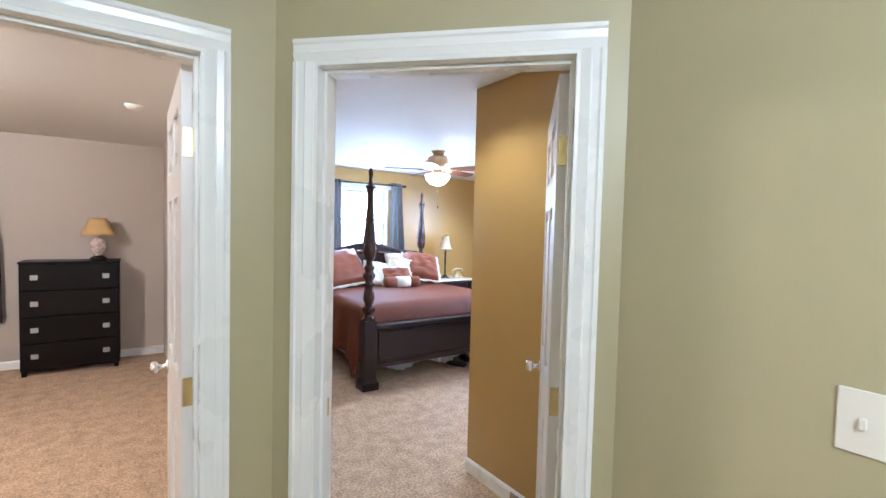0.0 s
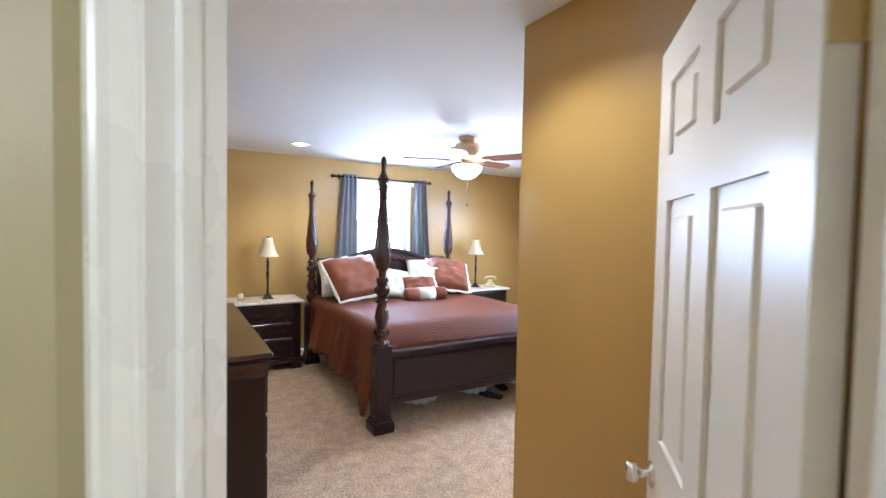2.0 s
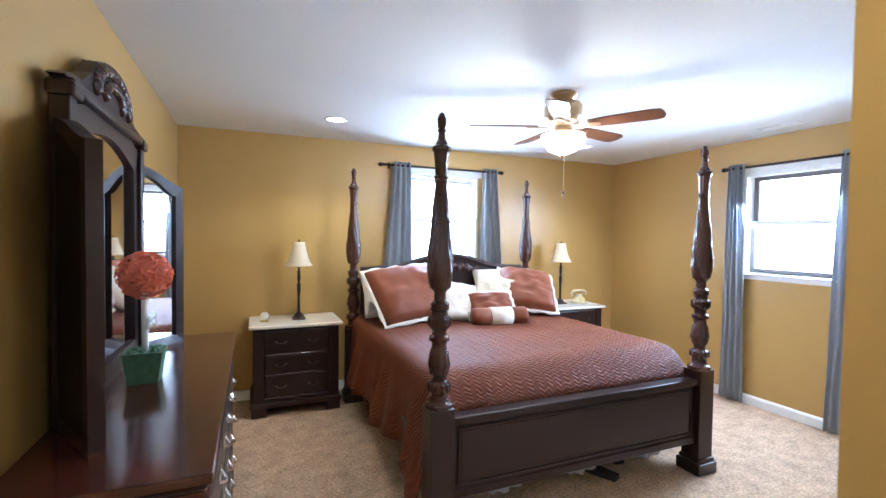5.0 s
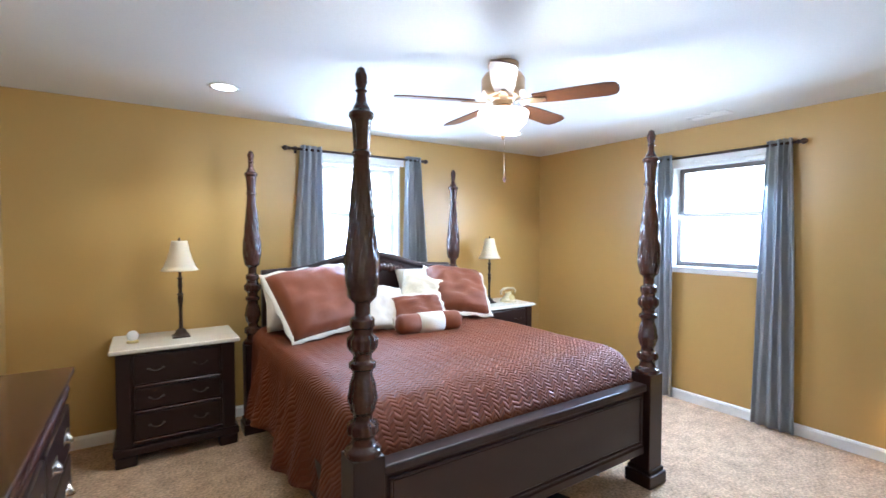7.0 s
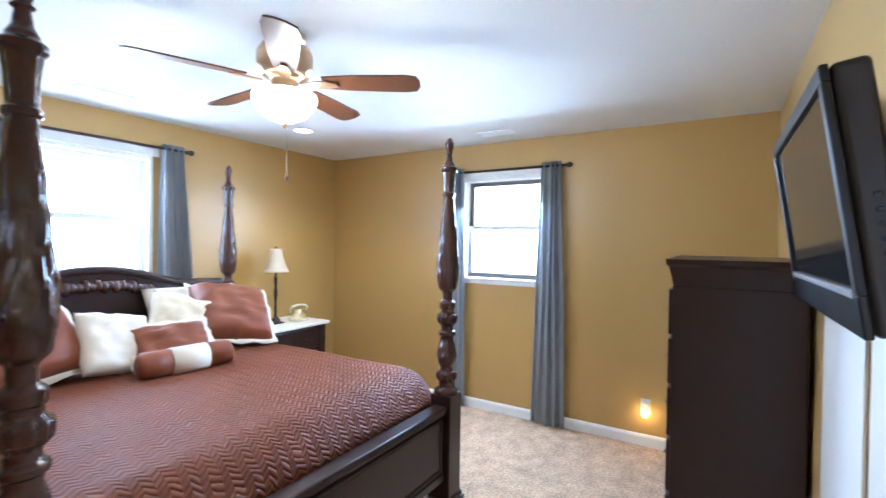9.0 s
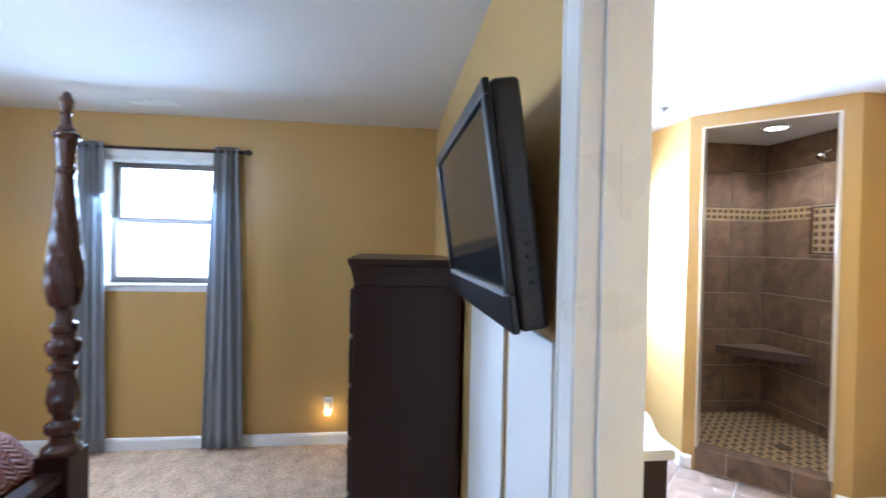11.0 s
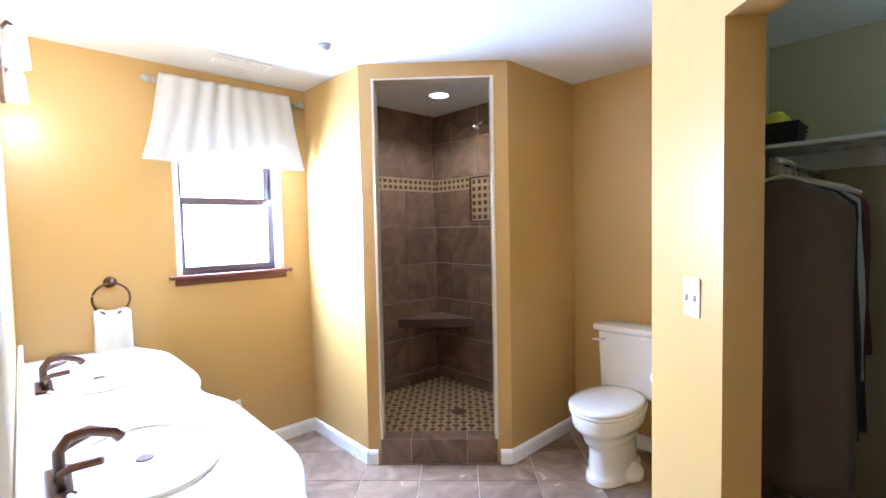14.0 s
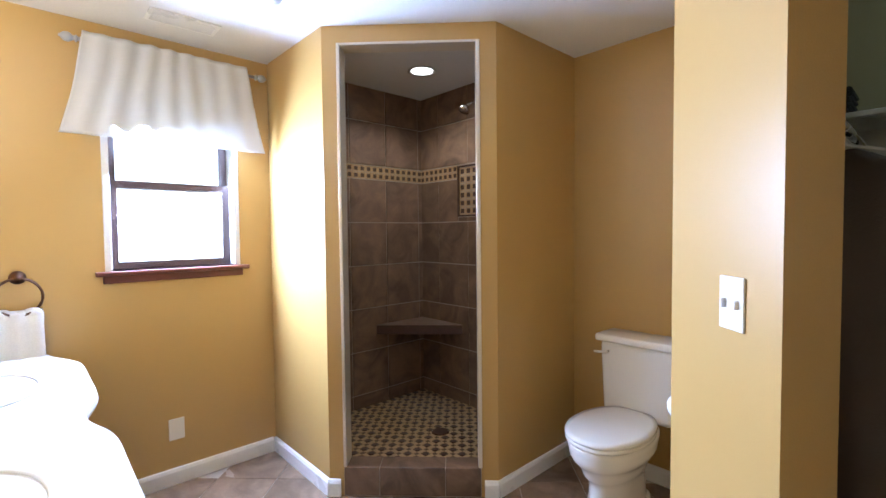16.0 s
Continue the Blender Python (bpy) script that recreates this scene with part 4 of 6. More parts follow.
for s in (-1, 1):
    pil = boxed(0.0, s * 0.475 - 0.032, 0, 0.055, s * 0.475 + 0.032, 1.02, 0.006, 2)
    box(pil, -0.004, s * 0.475 - 0.045, 1.0, 0.07, s * 0.475 + 0.045, 1.045, 0.008, 2)
    part("pilaster", pil, M_WOOD, mir)
part("cornice", boxed(0, -0.50, 1.02, 0.065, 0.50, 1.06, 0.010, 2), M_WOOD, mir)
crest = [(-0.52, 1.06), (0.52, 1.06), (0.49, 1.075), (0.36, 1.09), (0.28, 1.14), (0.20, 1.205), (0.10, 1.235), (0.0, 1.25), (-0.10, 1.235), (-0.20, 1.205), (-0.28, 1.14), (-0.36, 1.09), (-0.49, 1.075)]
part("crest", prism(crest, 0.045, "x"), M_WOOD, mir)
cv = bmesh.new()
for k in range(26):
    a = math.pi * k / 25
    for rr, q in ((0.13, 0.028), (0.07, 0.024)):
        r = bmesh.ops.create_icosphere(cv, subdivisions=2, radius=1)
        cyy, czz = 1.7 * rr * math.cos(a), 1.105 + rr * 0.85 * math.sin(a)
        for v in r["verts"]:
            v.co = Vector((0.045 + v.co.x * 0.022, cyy + v.co.y * q * (0.8 + 0.5 * math.sin(k * 2.1)), czz + v.co.z * q))
tagged(part("carved_crest", cv, M_CARV, mir, "carved shell and leaf crest", smooth=True), kind="stuff")

# Topiary on the dresser.
tp = thing("topiary", (1.105, 4.23, DH + 0.001), "coral paper ball topiary in a green square pot", "plant")
pot = bmesh.new()
vs = []
for z, q in ((0, 0.050), (0.125, 0.068), (0.125, 0.056), (0.10, 0.054)):
    vs.append([pot.verts.new((sx * q, sy * q, z)) for sx, sy in ((-1, -1), (1, -1), (1, 1), (-1, 1))])
pot.faces.new(vs[0][::-1])
pot.faces.new(vs[3])
for a, b in zip(vs, vs[1:]):
    for k in range(4):
        pot.faces.new((a[k], a[(k + 1) % 4], b[(k + 1) % 4], b[k]))
part("pot", pot, M_MOSS, tp, "green felted pot")
ms = bmesh.new()
for k in range(40):
    r = bmesh.ops.create_icosphere(ms, subdivisions=1, radius=0.012 + 0.006 * random.random())
    bmesh.ops.translate(ms, verts=r["verts"], vec=(random.uniform(-0.048, 0.048), random.uniform(-0.048, 0.048), 0.108 + random.uniform(0, 0.014)))
part("moss", ms, M_MOSS, tp)
part("stem", tube([(0, 0, 0.09), (0, 0, 0.40)], 0.013, 12), M_VTOP, tp, "white stem", smooth=True)
rb = bmesh.new()
for s in (-1, 1):
    tube([(0.015, 0, 0.235), (0.02, s * 0.03, 0.265), (0.02, s * 0.06, 0.255), (0.02, s * 0.055, 0.225), (0.015, 0, 0.23)], 0.010, 6, rb)
part("bow", rb, M_TOWEL, tp, "white ribbon bow", smooth=True)
ball = bmesh.new()
bmesh.ops.create_icosphere(ball, subdivisions=3, radius=0.072)
bmesh.ops.translate(ball, verts=ball.verts, vec=(0, 0, 0.425))
for k in range(240):
    zz = 1 - 2 * (k + 0.5) / 240
    a = k * 2.39996
    nrm = Vector((math.sqrt(1 - zz * zz) * math.cos(a), math.sqrt(1 - zz * zz) * math.sin(a), zz))
    c = Vector((0, 0, 0.425)) + nrm * (0.080 + 0.012 * random.random())
    t1 = nrm.orthogonal().normalized()
    t1 = Matrix.Rotation(random.random() * 6.28, 3, nrm) @ t1
    t2 = nrm.cross(t1)
    q = [ball.verts.new(c + t1 * 0.017 + nrm * 0.010), ball.verts.new(c + t2 * 0.014 + nrm * 0.002), ball.verts.new(c - t1 * 0.017 + nrm * 0.008), ball.verts.new(c - t2 * 0.014 - nrm * 0.006)]
    ball.faces.new((q[0], q[1], q[2]))
    ball.faces.new((q[0], q[2], q[3]))
part("flower_ball", ball, M_CORAL, tp, "coral paper petals")

# Tall chest beside the television: front faces north.
AX0, AX1, AY0, AY1, AH = 4.235, 5.20, 2.535, 3.055, 1.47
arm = thing("chest_of_drawers", (AX0, AY0, 0), "tall dark cherry chest with moulded cornice", "chest")
aw, ad = AX1 - AX0, AY1 - AY0
part("body", boxed(0.03, 0, 0.10, aw - 0.03, ad - 0.03, AH - 0.12, 0.004), M_WOOD, arm)
part("plinth", boxed(0.01, 0, 0, aw - 0.01, ad - 0.01, 0.105, 0.010, 2), M_WOOD, arm)
bm = prism([(0.0, AH), (0.002, AH - 0.022), (0.012, AH - 0.035), (0.022, AH - 0.075), (0.030, AH - 0.12), (aw - 0.03, AH - 0.12), (aw - 0.022, AH - 0.075), (aw - 0.012, AH - 0.035), (aw - 0.002, AH - 0.022), (aw, AH)], ad - 0.002, "y")
for v in bm.verts:
    if v.co.y > 0.1:
        v.co.y -= min(v.co.x, aw - v.co.x) * 1.0
part("cornice", bm, M_WOOD, arm)
for z0, z1 in ((0.13, 0.37), (0.39, 0.63), (0.65, 0.87), (0.89, 1.10), (1.12, 1.33)):
    dr = part("drawer", boxed(0.08, ad - 0.035, z0, aw - 0.08, ad - 0.010, z1, 0.006, 2), M_WOOD, arm)
    for u in (0.28, 0.72):
        pb = tube([(aw * u - 0.045 + 0.09 * k / 8, ad - 0.010 + 0.022 * math.sin(math.pi * k / 8), (z0 + z1) / 2 - 0.018 * math.sin(math.pi * k / 8)) for k in range(9)], 0.005, 6)
        part("drawer_pull", pb, M_CHROME, dr, "tarnished silver bail pull")

# ---- television ----
tv = new("television")
tv.matrix_world = pose(3.125, 2.515, 1.635) @ pose(0, 0.076, -0.005, -8.5, 0, 0)
tagged(tv, "black flat television tilted down on a wall bracket", "television")
tw, th = 0.90, 0.27
part("back_shell", boxed(0.001, -0.020, -th + 0.001, tw - 0.001, 0.045, th - 0.001, 0.014, 4), M_TVG, tv, "grey rear casing")
bz = bmesh.new()
for x0, z0, x1, z1 in ((0, -th, tw, -th + 0.085), (0, th - 0.035, tw, th), (0, -th + 0.085, 0.035, th - 0.035), (tw - 0.035, -th + 0.085, tw, th - 0.035)):
    box(bz, x0, 0.046, z0, x1, 0.062, z1, 0.004, 2)
part("bezel", bz, M_TVB, tv, "glossy black bezel")
part("screen", boxed(0.035, 0.0455, -th + 0.085, tw - 0.035, 0.053, th - 0.035), M_SCRN, tv, "dark switched-off screen")
part("silver_strip", boxed(0.036, 0.053, -th + 0.076, tw - 0.036, 0.0635, -th + 0.092, 0.002), M_SILV, tv, "silver strip")
for k in range(7):
    part("side_button", boxed(-0.003, 0.002, -0.17 + k * 0.028, 0.002, 0.014, -0.161 + k * 0.028, 0.001), M_TVB, tv)
part("mount_plate", boxed(0.25, -0.042, -0.12, 0.65, -0.0205, 0.12), M_TVB, tv)
br = thing("tv_bracket", (3.575, 2.5155, 1.635), "black steel tilting wall bracket", "bracket")
part("wall_plate", boxed(-0.22, 0, -0.13, 0.22, 0.012, 0.13, 0.002), M_TVB, br)
for s in (-1, 1):
    part("arm", boxed(s * 0.14 - 0.015, 0.012, -0.03, s * 0.14 + 0.015, 0.034, 0.03, 0.002), M_TVB, br)
for x0, x1 in ((3.13, 3.475), (3.535, 4.06)):
    whole("white_panel", boxed(0, 0, 0, x1 - x0, 0.010, 1.335, 0.002), M_WHITE, (x0, 2.516, 0.001), "plain white board standing against the wall", "panel", "white panels under the television")


# ---- ceiling fan ----
fan = thing("ceiling_fan", (3.34, 4.51, TOP), "walnut ceiling fan with lit frosted bowl", "ceiling fan")
part("canopy", lathe(smooth_profile([(0.085, -0.001), (0.085, -0.02), (0.065, -0.05), (0.06, -0.055)], 3), 28), M_COPPER, fan, smooth=True)
part("motor_housing", lathe(smooth_profile([(0.06, -0.05), (0.105, -0.062), (0.120, -0.09), (0.120, -0.150), (0.100, -0.185), (0.060, -0.20), (0.055, -0.235)], 3), 32), M_COPPER, fan, "antique copper motor housing", smooth=True)
part("light_fitter", lathe(smooth_profile([(0.055, -0.235), (0.085, -0.245), (0.10, -0.262), (0.10, -0.27)], 3), 28), M_COPPER, fan, smooth=True)
bowl = part("glass_bowl", lathe(smooth_profile([(0.135, -0.265), (0.140, -0.28), (0.128, -0.315), (0.095, -0.355), (0.045, -0.382), (0.004, -0.39)], 4), 36), M_BOWL, fan, "lit frosted glass bowl", smooth=True)
bowl.visible_shadow = False
part("bowl_finial", lathe([(0.004, -0.386), (0.016, -0.389), (0.012, -0.400), (0.006, -0.412), (0.001, -0.416)], 14), M_COPPER, fan, smooth=True)
chain = bmesh.new()
for k in range(24):
    r = bmesh.ops.create_icosphere(chain, subdivisions=1, radius=0.0028)
    bmesh.ops.translate(chain, verts=r["verts"], vec=(0.012, 0, -0.415 - k * 0.0085))
pc = part("pull_chain", chain, M_CHROME, fan)
part("chain_knob", lathe([(0.001, -0.615), (0.007, -0.618), (0.008, -0.632), (0.004, -0.645), (0.001, -0.648)], 10, at=(0.012, 0, 0)), M_BLADE, pc, smooth=True)
for k in range(5):
    a = -59 + 72 * k
    out = [(0.17, -0.045), (0.30, -0.058), (0.54, -0.066), (0.585, -0.055), (0.60, -0.02), (0.60, 0.02), (0.585, 0.055), (0.54, 0.066), (0.30, 0.058), (0.17, 0.045)]
    bm = prism(out, 0.007, "z")
    bmesh.ops.transform(bm, matrix=pose(0, 0, -0.212, 0, 0, a) @ pose(0, 0, 0, -12, 0, 0), verts=bm.verts)
    bld = part("fan_blade", bm, M_BLADE, fan, "walnut wood blade")
    bm = prism([(0.10, -0.018), (0.18, -0.030), (0.235, -0.012), (0.235, 0.012), (0.18, 0.030), (0.10, 0.018)], 0.006, "z")
    bmesh.ops.transform(bm, matrix=pose(0, 0, -0.2215, 0, 0, a) @ pose(0, 0, 0, -12, 0, 0), verts=bm.verts)
    part("blade_iron", bm, M_COPPER, bld, "copper blade bracket")


def can_light(x, y):
    c = thing("recessed_light", (x, y, TOP), "white recessed ceiling light, lit", "ceiling light", "recessed lights")
    ring = lathe([(0.090, -0.001), (0.092, -0.004), (0.076, -0.007), (0.068, -0.003), (0.068, -0.001)], 32)
    part("trim_ring", ring, M_TRIM, c, smooth=True)
    part("lens", lathe([(0.001, -0.0015), (0.066, -0.0015), (0.066, -0.004), (0.001, -0.005)], 28), M_LENS, c, "lit frosted lens")
    return c


can = can_light(*CANS[0])
for cx, cy in CANS[1:] + [(5.2, 0.09)]:
    copy_thing(can, pose(cx, cy, TOP))


def vent(x, y, turn):
    v = thing("ceiling_vent", (x, y, TOP), "white slatted ceiling vent", "vent", "ceiling vents", turn)
    bm = bmesh.new()
    for a, b, c, d in ((-0.15, -0.07, 0.15, -0.055), (-0.15, 0.055, 0.15, 0.07), (-0.15, -0.055, -0.135, 0.055), (0.135, -0.055, 0.15, 0.055)):
        box(bm, a, b, -0.008, c, d, -0.001)
    part("frame", bm, M_TRIM, v)
    part("backing", boxed(-0.135, -0.055, -0.003, 0.135, 0.055, -0.001), M_GRYC, v)
    for k in range(8):
        part("slat", boxed(-0.135, -0.05 + k * 0.0135, -0.007, 0.135, -0.043 + k * 0.0135, -0.004), M_TRIM, v)
    return v


# Dome fixtures invented to go with these added bulbs; none is in view.
for cx, cy, watts, tone in ADDED_DOMES:
    dm = thing("dome_light", (cx, cy, TOP), "assumed white glass dome light on the ceiling, out of view", "ceiling light", "dome lights")
    part("base_ring", lathe([(0.14, -0.001), (0.145, -0.02), (0.13, -0.025)], 28), M_TRIM, dm, smooth=True)
    gd = part("glass_dome", lathe(smooth_profile([(0.13, -0.025), (0.12, -0.07), (0.07, -0.11), (0.002, -0.125)], 3), 28), glow("added_dome_glass_lit", tone, 3 if watts > 20 else 0.8), dm, "lit glass dome of an assumed light", smooth=True)
    gd.visible_shadow = False
# Light bar made up to carry the assumed vanity bulbs, out of view.
vb = thing("vanity_light", (4.75, 2.376, 2.08), "assumed bronze three-lamp light bar over the vanity, out of view", "wall light")
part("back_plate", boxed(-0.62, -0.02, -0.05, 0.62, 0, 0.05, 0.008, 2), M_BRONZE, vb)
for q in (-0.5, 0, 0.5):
    gs = part("glass_shade", lathe(smooth_profile([(0.018, 0.06), (0.026, 0.04), (0.030, -0.02), (0.032, -0.06)], 3), 20, at=(q, -0.053, 0)), glow("assumed_vanity_glass_lit", (1, 0.95, 0.86), 4), vb, "lit glass shade of the assumed light bar", smooth=True)
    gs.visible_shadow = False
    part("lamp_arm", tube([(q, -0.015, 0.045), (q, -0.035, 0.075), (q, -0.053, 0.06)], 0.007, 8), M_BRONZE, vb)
v0 = vent(3.30, 6.16, 0)
copy_thing(v0, pose(5.40, 4.43, TOP, 0, 0, 90))
copy_thing(v0, pose(5.44, 1.38, TOP, 0, 0, 90))
det = thing("smoke_detector", (4.92, 1.15, TOP), "small grey round ceiling sensor", "smoke detector")
part("body", lathe([(0.001, -0.03), (0.022, -0.028), (0.030, -0.012), (0.035, -0.001)], 20), M_SILV, det, smooth=True)
det2 = thing("smoke_detector", (0.50, 4.40, TOP), "white round smoke detector on the ceiling", "smoke detector")
part("body", lathe([(0.001, -0.035), (0.045, -0.033), (0.06, -0.012), (0.065, -0.001)], 24), M_TRIM, det2, smooth=True)


# ---- curtains ----
def curtain_panel(w_top, w_bot, shift, h, folds, depth, seed):
    """x along the rod, z down from 0."""
    bm = bmesh.new()
    nx, nz = folds * 12, 24
    g = []
    for j in range(nz + 1):
        v = j / nz
        w = w_top + (w_bot - w_top) * v
        row = []
        for i in range(nx + 1):
            u = i / nx
            ph = 2 * math.pi * folds * u
            amp = depth * (0.8 + 0.3 * math.sin(u * 7 + seed)) * (1 - 0.12 * v)
            x = (u - 0.5) * w + shift * v + 0.006 * math.sin(v * 5 + u * 9 + seed)
            y = amp * math.sin(ph + 0.5 * math.sin(v * 2.4 + seed) + 0.3 * math.sin(u * 11)) + 0.006 * noise.noise((u * 6, v * 4, seed))
            row.append(bm.verts.new((x, y, 0.035 - v * h)))
        g.append(row)
    for j in range(nz):
        for i in range(nx):
            bm.faces.new((g[j][i], g[j][i + 1], g[j + 1][i + 1], g[j + 1][i]))
    return bm


def rod(name, at, turn, length, label, material, radius=0.011):
    r = thing(name, at, label, "curtain rod", turn=turn)
    part("pole", tube([(0, 0, 0), (length, 0, 0)], radius, 12), material, r, smooth=True)
    for x, s in ((0, -1), (length, 1)):
        fin = lathe(smooth_profile([(0.010, 0), (0.018, 0.006), (0.010, 0.014), (0.022, 0.034), (0.020, 0.05), (0.006, 0.066), (0.001, 0.07)], 3), 14)
        bmesh.ops.rotate(fin, verts=fin.verts, cent=(0, 0, 0), matrix=Matrix.Rotation(radians(90 * s), 3, "Y"))
        bmesh.ops.translate(fin, verts=fin.verts, vec=(x, 0, 0))
        part("finial", fin, material, r, smooth=True)
    for x in (0.06, length - 0.06):
        bk = tube([(x, 0.062, -0.004), (x, 0.0, -0.004)], 0.006, 8)
        box(bk, x - 0.012, 0.058, -0.03, x + 0.012, 0.064, 0.03)
        part("rod_bracket", bk, material, r)
    return r


def curtain(at, turn, w_top, w_bot, shift, h, folds, seed, label, material=M_CURT, depth=0.028):
    c = whole("curtain", curtain_panel(w_top, w_bot, shift, h, folds, depth, seed), material, at, label, "curtain", "bedroom curtains", turn, smooth=True)
    c.modifiers.new("thick", "SOLIDIFY").thickness = 0.003
    return c


CUR = "slate blue grommet curtain hanging to the floor"
rod("curtain_rod", (2.72, NORTH - 0.064, 2.225), 0, 1.30, "dark bronze curtain rod with finials", M_IRON)
curtain((2.90, NORTH - 0.064, 2.225), 0, 0.19, 0.42, -0.06, 2.20, 4, 1, CUR)
curtain((3.92, NORTH - 0.064, 2.225), 0, 0.17, 0.36, 0.05, 2.20, 4, 2, CUR)
rod("curtain_rod", (EAST - 0.064, 5.04, 2.18), -90, 1.10, "dark bronze curtain rod with finials", M_IRON)
curtain((EAST - 0.064, 4.05, 2.18), -90, 0.17, 0.30, 0.0, 2.20, 4, 3, CUR)
curtain((EAST - 0.064, 4.955, 2.18), -90, 0.15, 0.24, 0.0, 2.20, 4, 4, CUR)
rod("curtain_rod", (EAST - 0.064, 1.765, 2.325), -90, 0.80, "silver curtain rod with knob ends", M_SILV, 0.009)
val = curtain((EAST - 0.090, 1.385, 2.325), -90, 0.72, 0.92, 0.0, 0.475, 8, 5, "white gathered valance over the bathroom window", M_VAL, 0.010)
tagged(val, group="bathroom valance")


def plate(name, at, turn, w, h, label, category, toggles):
    p = thing(name, at, label, category, turn=turn)
    part("plate", boxed(-w / 2, 0, -h / 2, w / 2, 0.006, h / 2, 0.0025, 2), M_PLATE, p)
    for k in range(toggles):
        x = (k - (toggles - 1) / 2) * 0.046
        part("toggle", boxed(x - 0.005, 0.005, -0.012, x + 0.005, 0.016, 0.010, 0.002), M_PLATE, p)
    return p


plate("light_switch", (1.570, 0.435, 1.225), 90, 0.078, 0.118, "ivory single light switch on the hall wall", "switch", 1)
plate("outlet", (EAST, 1.405, 0.37), 90, 0.075, 0.115, "ivory outlet cover low on the wall", "outlet", 0)
ang = math.degrees(math.atan2(CY0 - CY1, CX0 - CX1))
plate("light_switch", (3.292, 0.7645, 1.245), ang, 0.085, 0.125, "ivory double light switch beside the closet", "switch", 2)
nl = thing("night_light", (EAST, 3.305, 0.30), "small plug-in night light glowing warm", "night light", turn=90)
part("plate", boxed(-0.035, 0, -0.06, 0.035, 0.006, 0.06, 0.002), M_PLATE, nl)
part("body", boxed(-0.02, 0.006, -0.03, 0.02, 0.03, 0.035, 0.005), M_PLATE, nl)
nlb = part("bulb_cover", lathe([(0.001, -0.075), (0.018, -0.065), (0.024, -0.045), (0.020, -0.03)], 16, at=(0, 0.035, 0)), M_NIGHT, nl, "glowing amber cover", smooth=True)
nlb.visible_shadow = False

# Shoes under the foot of the bed.
for x, y, a in ((3.56, 4.36, 25), (3.80, 4.52, -10)):
    sh = thing("sandal", (x, y, 0.002), "black sandal on the carpet under the bed", "shoe", "sandals", a)
    part("sole", prism([(-0.035, -0.12), (0.03, -0.12), (0.042, -0.02), (0.045, 0.08), (0.02, 0.13), (-0.03, 0.12), (-0.045, 0.03)], 0.03, "z"), M_DARK, sh)
    part("strap", tube([(-0.04, 0.05, 0.03), (-0.02, 0.05, 0.07), (0.02, 0.05, 0.075), (0.042, 0.05, 0.03)], 0.012, 8), M_DARK, sh, smooth=True)

# ---- spare room ----
ch = thing("black_chest", (-0.03, 6.15, 0), "black four-drawer chest with square silver pulls", "chest")
cw, cd, chh = 0.80, 0.40, 1.14
part("body", boxed(-cw / 2, 0.012, 0.05, cw / 2, cd, chh - 0.02, 0.003), M_BLACK, ch)
part("top", boxed(-cw / 2 - 0.008, -0.006, chh - 0.02, cw / 2 + 0.008, cd, chh, 0.004), M_BLACK, ch)
for sx in (-1, 1):
    for yy in (0.03, cd - 0.04):
        part("leg", boxed(sx * (cw / 2 - 0.03) - 0.02, yy - 0.02, 0, sx * (cw / 2 - 0.03) + 0.02, yy + 0.02, 0.05), M_BLACK, ch)
for k in range(4):
    z0 = 0.07 + k * 0.262
    dr = part("drawer", boxed(-cw / 2 + 0.008, 0.0, z0, cw / 2 - 0.008, 0.014, z0 + 0.255, 0.003), M_BLACK, ch)
    for sx in (-1, 1):
        kb = boxed(sx * 0.285 - 0.03, -0.022, z0 + 0.105, sx * 0.285 + 0.03, -0.012, z0 + 0.155, 0.003)
        box(kb, sx * 0.285 - 0.008, -0.013, z0 + 0.122, sx * 0.285 + 0.008, 0.001, z0 + 0.138)
        part("drawer_pull", kb, M_SILV, dr, "square brushed silver pull")
ll = thing("table_lamp", (0.185, 6.32, chh + 0.001), "floral ceramic lamp with tan shade on a chest", "lamp")
ll.scale = (1.2, 1.2, 1.2)
part("foot", lathe([(0.062, 0), (0.062, 0.02), (0.045, 0.03), (0.03, 0.04)], 20), M_BLACK, ll)
part("ceramic_body", lathe(smooth_profile([(0.03, 0.04), (0.055, 0.09), (0.06, 0.14), (0.04, 0.19), (0.018, 0.205), (0.015, 0.25)], 3), 24), M_FLOR, ll, "floral ceramic base", smooth=True)
bm = lathe(smooth_profile([(0.118, 0.225), (0.085, 0.29), (0.055, 0.375)], 3), 28)
bmesh.ops.delete(bm, geom=[f for f in bm.faces if len(f.verts) > 4], context="FACES")
bmesh.ops.scale(bm, vec=(1.12, 1.12, 1.0), verts=bm.verts)
shd = part("shade", bm, M_TANSH, ll, "tan cloth shade", smooth=True)
shd.modifiers.new("thick", "SOLIDIFY").thickness = 0.003
part("stem", tube([(0, 0, 0.2), (0, 0, 0.38)], 0.005, 8), M_BRASS, ll)
rod("curtain_rod", (-1.75, 6.55 - 0.064, 2.02), 0, 1.05, "dark curtain rod in the spare room", M_IRON)
curtain((-0.72, 6.55 - 0.064, 2.02), 0, 0.16, 0.24, 0.0, 1.55, 4, 8, "dark plum curtain in the spare room", mat("dark_plum_cloth", (0.05, 0.03, 0.04), 0.8, grain=0.1))


